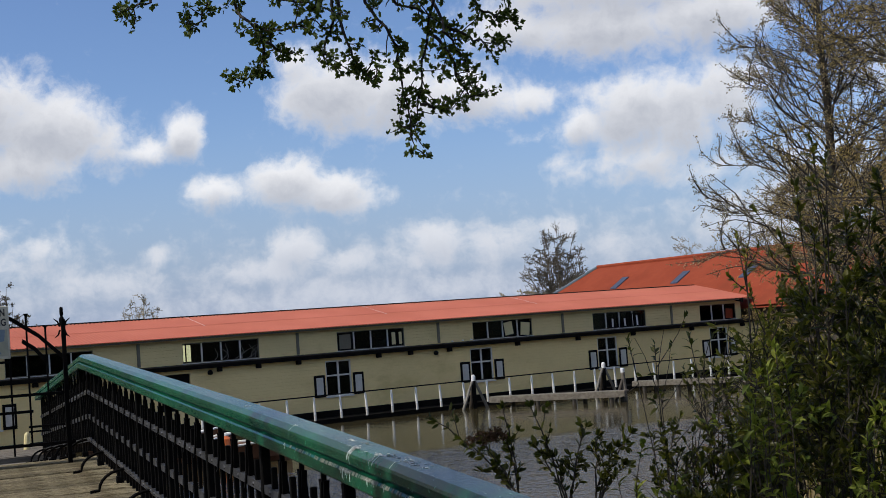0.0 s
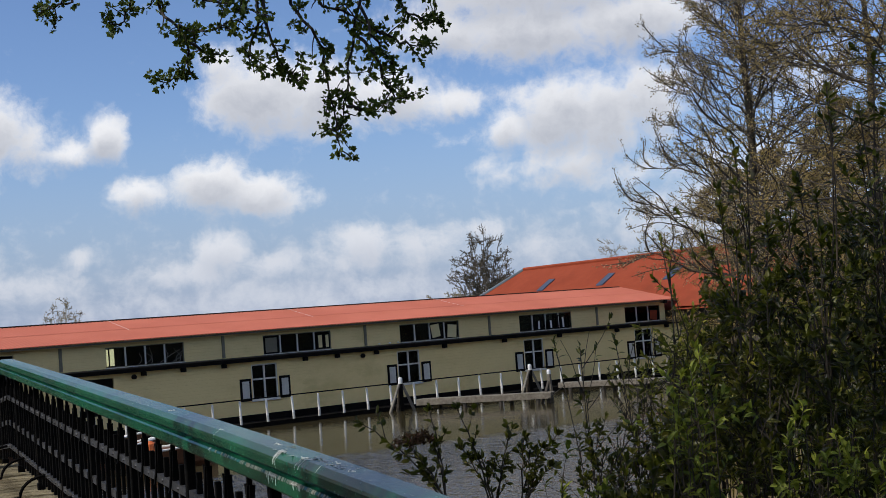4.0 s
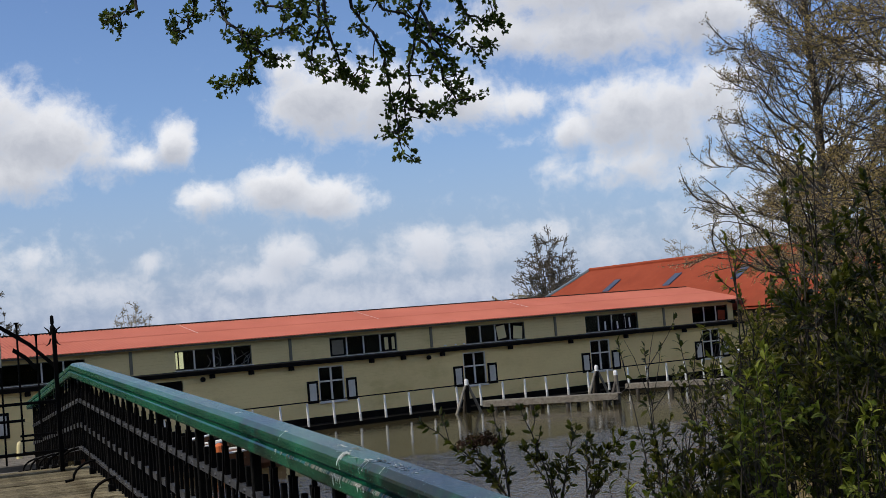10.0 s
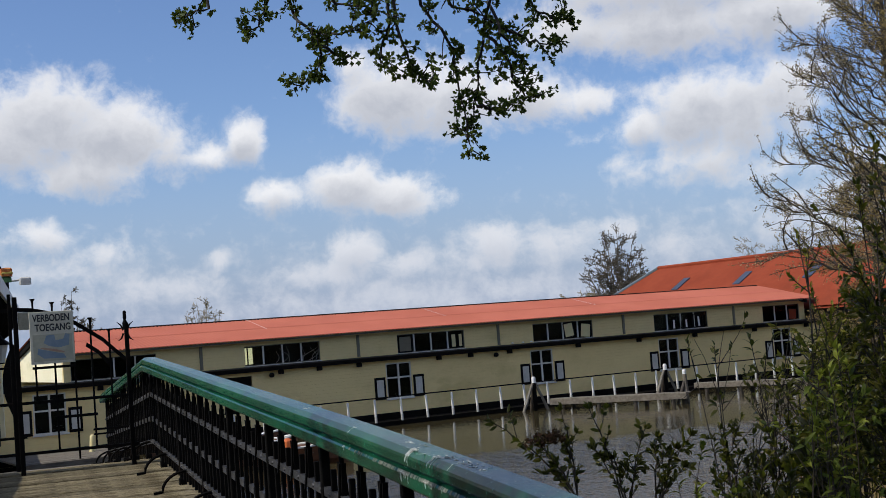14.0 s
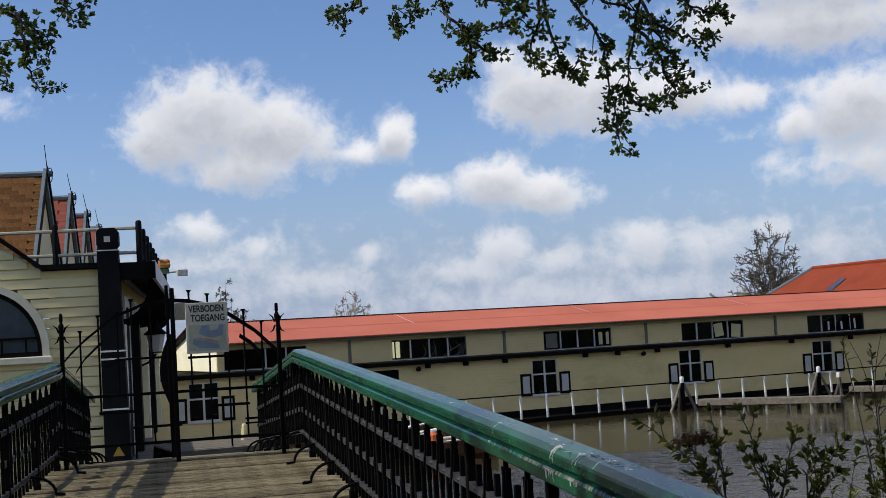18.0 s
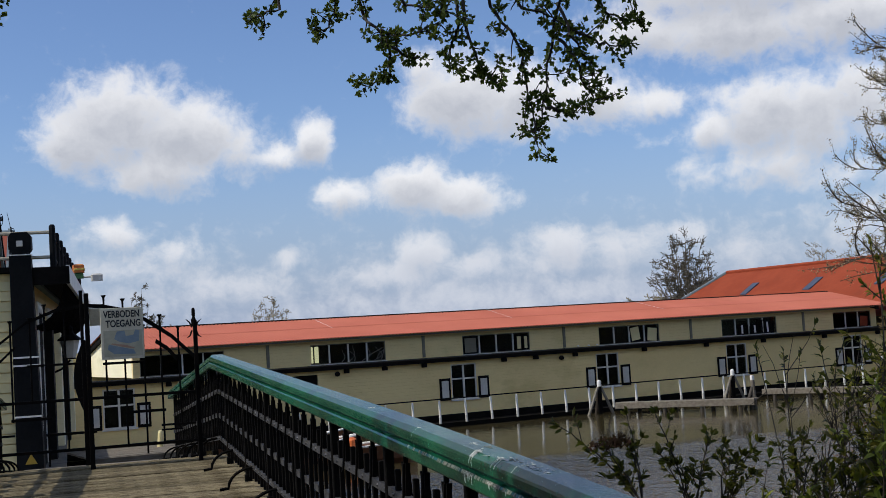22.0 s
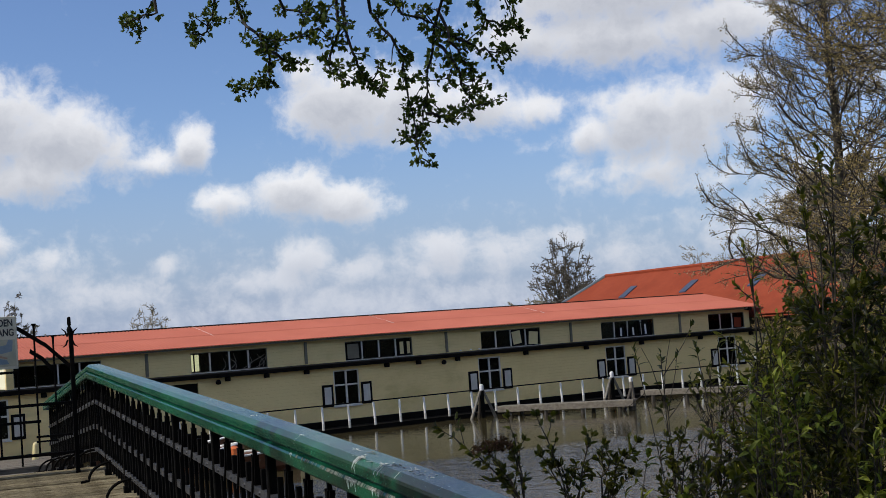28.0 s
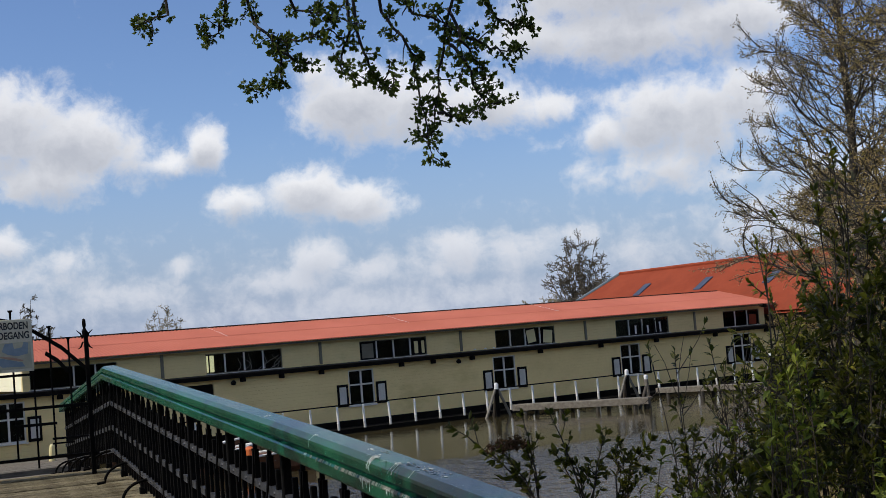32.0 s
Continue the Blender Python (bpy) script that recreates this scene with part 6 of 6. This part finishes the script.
def sprig(base, seed, label, node, tips, head=None, leaf=0.038):
    """A forked leafy sprig: one stem up to its node, then branches to the tips; head: where a dry flower head sits."""
    rng = random.Random(seed)
    s = thing("shrub", pose(*base), label, "shrub", "shrubs on the bank")
    st, lf = MB(), MB()
    b = Vector(base)
    node = node - b
    st.tube([Vector((node.x * 0.4, node.y * 0.4, -0.15)), node * 0.55, node], [0.0065, 0.006, 0.005], 6)
    for q in tips + ([head] if head else []):
        q = q - b
        out = (q - node)
        ctrl = node + Vector((out.x * 0.35, out.y * 0.35, out.z * 0.60))
        br = [node * (1 - u) ** 2 + ctrl * (2 * u * (1 - u)) + q * u * u + rnd(rng) * 0.005 * (0 < u < 1) for u in [k / 8 for k in range(9)]]
        st.tube(br, [0.0042 - 0.0003 * k for k in range(9)], 5)
        for k in range(1, 9):
            ax = (br[k] - br[k - 1]).normalized()
            if k > 2 and rng.random() < 0.9:
                for _ in range(rng.choice((2, 2, 3))):
                    o = rnd(rng)
                    oval(lf, br[k], ax * 0.6 + (o - ax * o.dot(ax)), rnd(rng) + Vector((0, 0, 0.8)), leaf * rng.uniform(0.7, 1.1), leaf * rng.uniform(0.34, 0.46))
            if k in (3, 4, 5, 6, 7) and rng.random() < 0.7:
                tw = bent(rng, br[k], ax + rnd(rng) * 0.9, rng.uniform(0.04, 0.12), 2, 0.2, 0.1)
                st.tube(tw, [0.002, 0.0017, 0.0012], 4)
                for _ in range(6):
                    oval(lf, tw[2] - (tw[2] - tw[1]) * rng.random(), (tw[2] - tw[1]).normalized() * 0.7 + rnd(rng) * 0.8, rnd(rng) + Vector((0, 0, 0.8)), leaf * rng.uniform(0.6, 1.0), leaf * rng.uniform(0.32, 0.45))
        for _ in range(7):
            oval(lf, br[8], (br[8] - br[7]).normalized() + rnd(rng) * 0.7, rnd(rng), leaf * rng.uniform(0.6, 1.0), leaf * rng.uniform(0.32, 0.45))
    tagged(part("stem_mass", st, TAN, s), kind="stuff")
    tagged(part("foliage", lf, SHRUB, s), "small oval leaves", kind="stuff")
    if head:
        fl = MB()
        umbel(fl, rng, head - b, 0.055)
        umbel(fl, rng, head - b + Vector((0.05, -0.02, 0.006)), 0.035)
        tagged(part("flower_head", fl, DRYF, s), "dry brown flower head", kind="stuff")
    return s


LOWL = "low leafy shrub with a dry flat flower head by the water"
LOWM = "low forked shrub with small oval leaves by the water"
sprig(bank(34.3, 4.8), 101, LOWL, aim(34.4, -8.3, 4.8), [aim(*q, 4.8) for q in ((30.9, -4.4), (33.4, -6.4), (34.0, -5.7), (33.9, -4.1))], aim(32.9, -5.5, 4.75))
sprig(bank(36.6, 4.9), 109, LOWM, aim(36.4, -8.8, 4.9), [aim(*q, 4.9) for q in ((35.1, -4.1), (35.2, -5.8), (36.0, -6.3), (37.4, -5.1), (37.0, -6.6))])
sprig(bank(38.2, 4.9), 112, LOWM, aim(37.6, -8.6, 4.9), [aim(*q, 4.9) for q in ((37.9, -5.5), (38.6, -6.0), (39.3, -5.5), (38.9, -6.8), (37.9, -6.8))])
sprig(bank(40.6, 5.0), 113, LOWM, aim(40.8, -9.0, 5.0), [aim(*q, 5.0) for q in ((40.7, -6.0), (41.3, -6.4), (42.6, -5.6), (40.2, -7.2))])
# fresh shoots low on the bank
for k, (h, e) in enumerate(((50.9, -6.1), (51.3, -7.0), (52.8, -7.0), (45.8, -8.0), (39.4, -7.7), (40.2, -8.0), (44.8, -3.2), (45.6, -2.2), (45.2, -4.4), (48.6, -8.0), (53.4, -6.2), (49.4, -5.0), (44.5, -5.4))):
    shrub((*at(h, 4.9)[:2], 1.75), 150 + k, "fresh yellow-green young shoots on the bank", [aim(h, e, 4.85), aim(h + 0.35, e - 0.6, 4.85), aim(h - 0.4, e - 0.9, 4.8)], 0.062, FRESH, 10, 2, 0.004, 0.75, 0.08)

# dry reeds at the water's edge
REED = leafy("dry_reed_stalks", (0.26, 0.19, 0.085), (0.46, 0.36, 0.19), 0.7, 0.15)
rd = MB()
rng = random.Random(71)
for k in range(700):
    h = rng.uniform(44.4, 60)
    r = rng.uniform(9.5, 11.5)
    x, y, _ = at(h, r)
    top = rng.uniform(1.0, 2.3)
    lean = Vector((rng.gauss(0, 0.16), rng.gauss(0, 0.16), top))
    p = Vector((x, y, 0.5))
    rd.tube([p, p + lean * 0.6, p + lean], [0.007, 0.006, 0.003], 3)
    if k % 2:
        leaf_add(rd, p + lean * rng.uniform(0.4, 0.9), rnd(rng) + Vector((0, 0, 0.5)), rnd(rng), rng.uniform(0.2, 0.45), 0.03)
tagged(part("reed_bed", rd, REED), "dry tan reed stalks at the water's edge", "reeds", kind="stuff")

# ---- hawthorn branch hanging over the bridge ----
HAW = leafy("hawthorn_leaves", (0.030, 0.055, 0.010), (0.090, 0.125, 0.022), 0.5, 0.30)
haw = thing("hawthorn_tree", pose(-3.4, 3.0, 1.2), "hawthorn with gnarled twigs and small clustered young leaves overhanging the bridge", "tree", "trees")
HB = Vector((-3.4, 3.0, 1.2))


def hw(head, elev, r=6.0):
    e = radians(elev)
    return Vector((r * math.sin(radians(head)) * math.cos(e), r * math.cos(radians(head)) * math.cos(e), HE + r * math.sin(e))) - HB


haw_lines = [
    (0.10, (33.1, 16.5), (32.0, 13.0), (31.6, 11.6), (31.4, 10.2), (31.1, 9.0), (30.9, 8.2)),
    (0.10, (29.1, 16.8), (29.1, 13.8), (30.0, 12.8), (30.4, 11.7), (30.6, 10.5), (30.7, 9.3), (30.7, 8.3), (30.9, 7.2)),
    (0.15, (31.9, 12.3), (32.8, 11.3), (33.1, 10.1), (33.4, 9.5), (34.0, 9.6)),
    (0.30, (31.3, 9.3), (32.0, 9.1), (32.7, 9.0)),
    (0.10, (27.9, 16.8), (28.0, 13.0), (28.4, 11.8), (28.6, 11.1), (29.0, 10.7), (29.4, 10.6)),
    (0.10, (27.4, 16.8), (27.7, 13.1), (27.2, 12.0), (27.2, 11.4), (27.7, 11.2)),
    (0.10, (22.8, 16.8), (23.5, 13.7), (24.3, 13.0), (24.6, 12.0), (24.6, 11.0), (23.8, 10.9), (23.4, 10.5)),
    (0.10, (24.3, 13.1), (25.1, 12.8), (26.1, 13.0), (26.9, 13.3)),
    (0.20, (24.6, 12.4), (25.3, 12.0), (26.2, 11.7)),
    (0.30, (19.8, 17.0), (19.9, 14.2), (19.1, 13.9), (18.6, 13.8)),
    (0.30, (22.5, 16.8), (22.3, 14.2), (22.0, 13.3), (21.4, 13.2)),
    (0.10, (33.1, 16.5), (34.0, 13.3), (34.9, 12.8), (35.5, 12.8)),
    (0.10, (32.5, 12.6), (33.6, 12.0), (34.3, 11.7), (34.8, 11.8)),
    (0.10, (32.1, 13.7), (32.6, 12.3), (33.3, 11.2), (33.5, 10.5)),
    (0.05, (28.9, 16.8), (30.5, 13.7), (31.7, 13.3), (32.4, 12.8)),
    (0.05, (24.3, 16.8), (25.4, 14.0), (26.6, 13.9), (27.6, 13.5)),
    (0.05, (34.5, 16.8), (35.0, 14.5), (35.3, 13.4)),
]
haw_lines_west = [
    (0.10, (3.3, 16.8), (4.6, 14.2), (5.6, 13.7), (6.2, 13.2), (6.8, 12.6)),
    (0.15, (5.3, 14.0), (5.6, 12.7), (5.5, 11.9), (5.9, 11.3), (6.3, 10.7)),
    (0.10, (3.2, 16.8), (4.0, 12.5), (4.4, 12.0), (4.8, 11.4), (4.8, 11.0)),
    (0.20, (6.3, 17.0), (6.7, 14.8), (7.3, 14.2), (7.6, 13.6)),
]
rng = random.Random(66)
part("trunk", MB().tube([(0, 0, -0.6), (0.1, 0.05, 1.2), (0.25, 0.2, 2.6), (0.7, 0.7, 4.0), (1.3, 1.3, 5.0)], [0.20, 0.17, 0.14, 0.11, 0.08], 9), BARK, haw, smooth=True)
top = [Vector((1.3, 1.3, 5.0)), hw(-12, 24, 5.6), hw(-2, 19, 6.0), hw(4, 17.0, 6.0), hw(12, 17.5, 6.0), hw(20, 17.2, 6.0), hw(27, 17.4, 6.0), hw(36, 17.0, 6.0)]
twm, lfm = MB(), MB()
part("limb", MB().tube(top, [0.08, 0.06, 0.045, 0.035, 0.030, 0.026, 0.020, 0.010], 7), TWIG, haw, smooth=True)


def haw_cluster(p, ax, n=6, size=0.027):
    """A spur with a rosette of small lobed leaves."""
    for _ in range(n):
        d = (ax * 0.5 + rnd(rng)).normalized()
        nr = rnd(rng)
        L = size * rng.uniform(0.6, 1.3)
        q = p + d * rng.uniform(0.002, 0.02)
        leaf_add(lfm, q, d, nr, L, L * 0.75)
        s = d.cross(nr).normalized() if d.cross(nr).length > 1e-3 else d.orthogonal()
        for sg in (-1, 1):
            leaf_add(lfm, q + d * L * 0.25, d * 0.6 + s * sg * 0.8, nr, L * 0.6, L * 0.42)


def haw_limb(pts, r0, free):
    out = []
    for a, b in zip(pts[:-1], pts[1:]):       # gnarl the line between its bends
        for k in range(3):
            out.append(a.lerp(b, k / 3) + (rnd(rng) * 0.010 if out else Vector((0, 0, 0))))
    out.append(pts[-1])
    n = len(out)
    twm.tube(out, [r0 * (1 - 0.78 * k / (n - 1)) for k in range(n)], 6)
    for k in range(1, n):
        if k / n < free:
            continue
        ax = (out[k] - out[k - 1]).normalized()
        for _ in range(2):
            if rng.random() < 0.62:
                p = out[k - 1].lerp(out[k], rng.random())
                d = (rnd(rng) + ax * 0.5 + Vector((0, 0, -0.1))).normalized()
                ln = rng.uniform(0.02, 0.13)
                tw = bent(rng, p, d, ln, 3, 0.35, 0.0)
                twm.tube(tw, [0.0032, 0.0028, 0.0022, 0.0016], 4)
                for q in tw[1:]:
                    if rng.random() < 0.75:
                        haw_cluster(q, d, rng.randint(4, 7))
        if rng.random() < 0.7:
            haw_cluster(out[k], ax, rng.randint(3, 6))


for free, *pts in haw_lines + haw_lines_west:
    haw_limb([hw(h, e, 6.0 + 0.12 * math.sin(h * 3 + i)) for i, (h, e) in enumerate(pts)], 0.0085, free)
for k in range(9):          # unseen limbs overhead, added to dapple the rail with shade
    h0 = -14 + k * 6.5
    r1 = rng.uniform(6.5, 8.5)
    a0 = hw(h0 * 0.3 - 12, 30, 5.2)
    haw_limb([a0, hw(h0 - 4, rng.uniform(26, 30), r1 * 0.8), hw(h0, rng.uniform(23, 27), r1), hw(h0 + 4, rng.uniform(21, 24), r1 + 0.8)], 0.016, 0.2)
tagged(part("twig_mass", twm, TWIG, haw), kind="stuff")
tagged(part("foliage", lfm, HAW, haw), "small lobed young leaves in clusters", kind="stuff")

# unseen hawthorn leaves, added up the sun's rays to shade the near shrubs
upm, upw = MB(), MB()
for k in range(95):
    d = rng.uniform(6.6, 8.6)
    c = Vector((rng.uniform(3.5, 6.4) - 0.988 * d, rng.uniform(2.1, 4.7) + 0.156 * d, rng.uniform(2.4, 5.4) + 0.949 * d)) - HB
    for _ in range(16):
        leaf_add(upm, c + rnd(rng) * rng.uniform(0.02, 0.34), rnd(rng), rnd(rng), rng.uniform(0.08, 0.15), rng.uniform(0.06, 0.10))
    if k % 4 == 0:
        mid = Vector((1.0, 1.0, 6.2)) + rnd(rng) * 0.5
        upw.tube([Vector((0.7, 0.7, 4.0)), mid, mid.lerp(c, 0.6) + rnd(rng) * 0.15, c], [0.05, 0.035, 0.02, 0.008], 5)
tagged(part("upper_limb_mass", upw, TWIG, haw), kind="stuff")
tagged(part("upper_crown", upm, HAW, haw), "unseen high leaves added to shade the shrubs", kind="stuff")
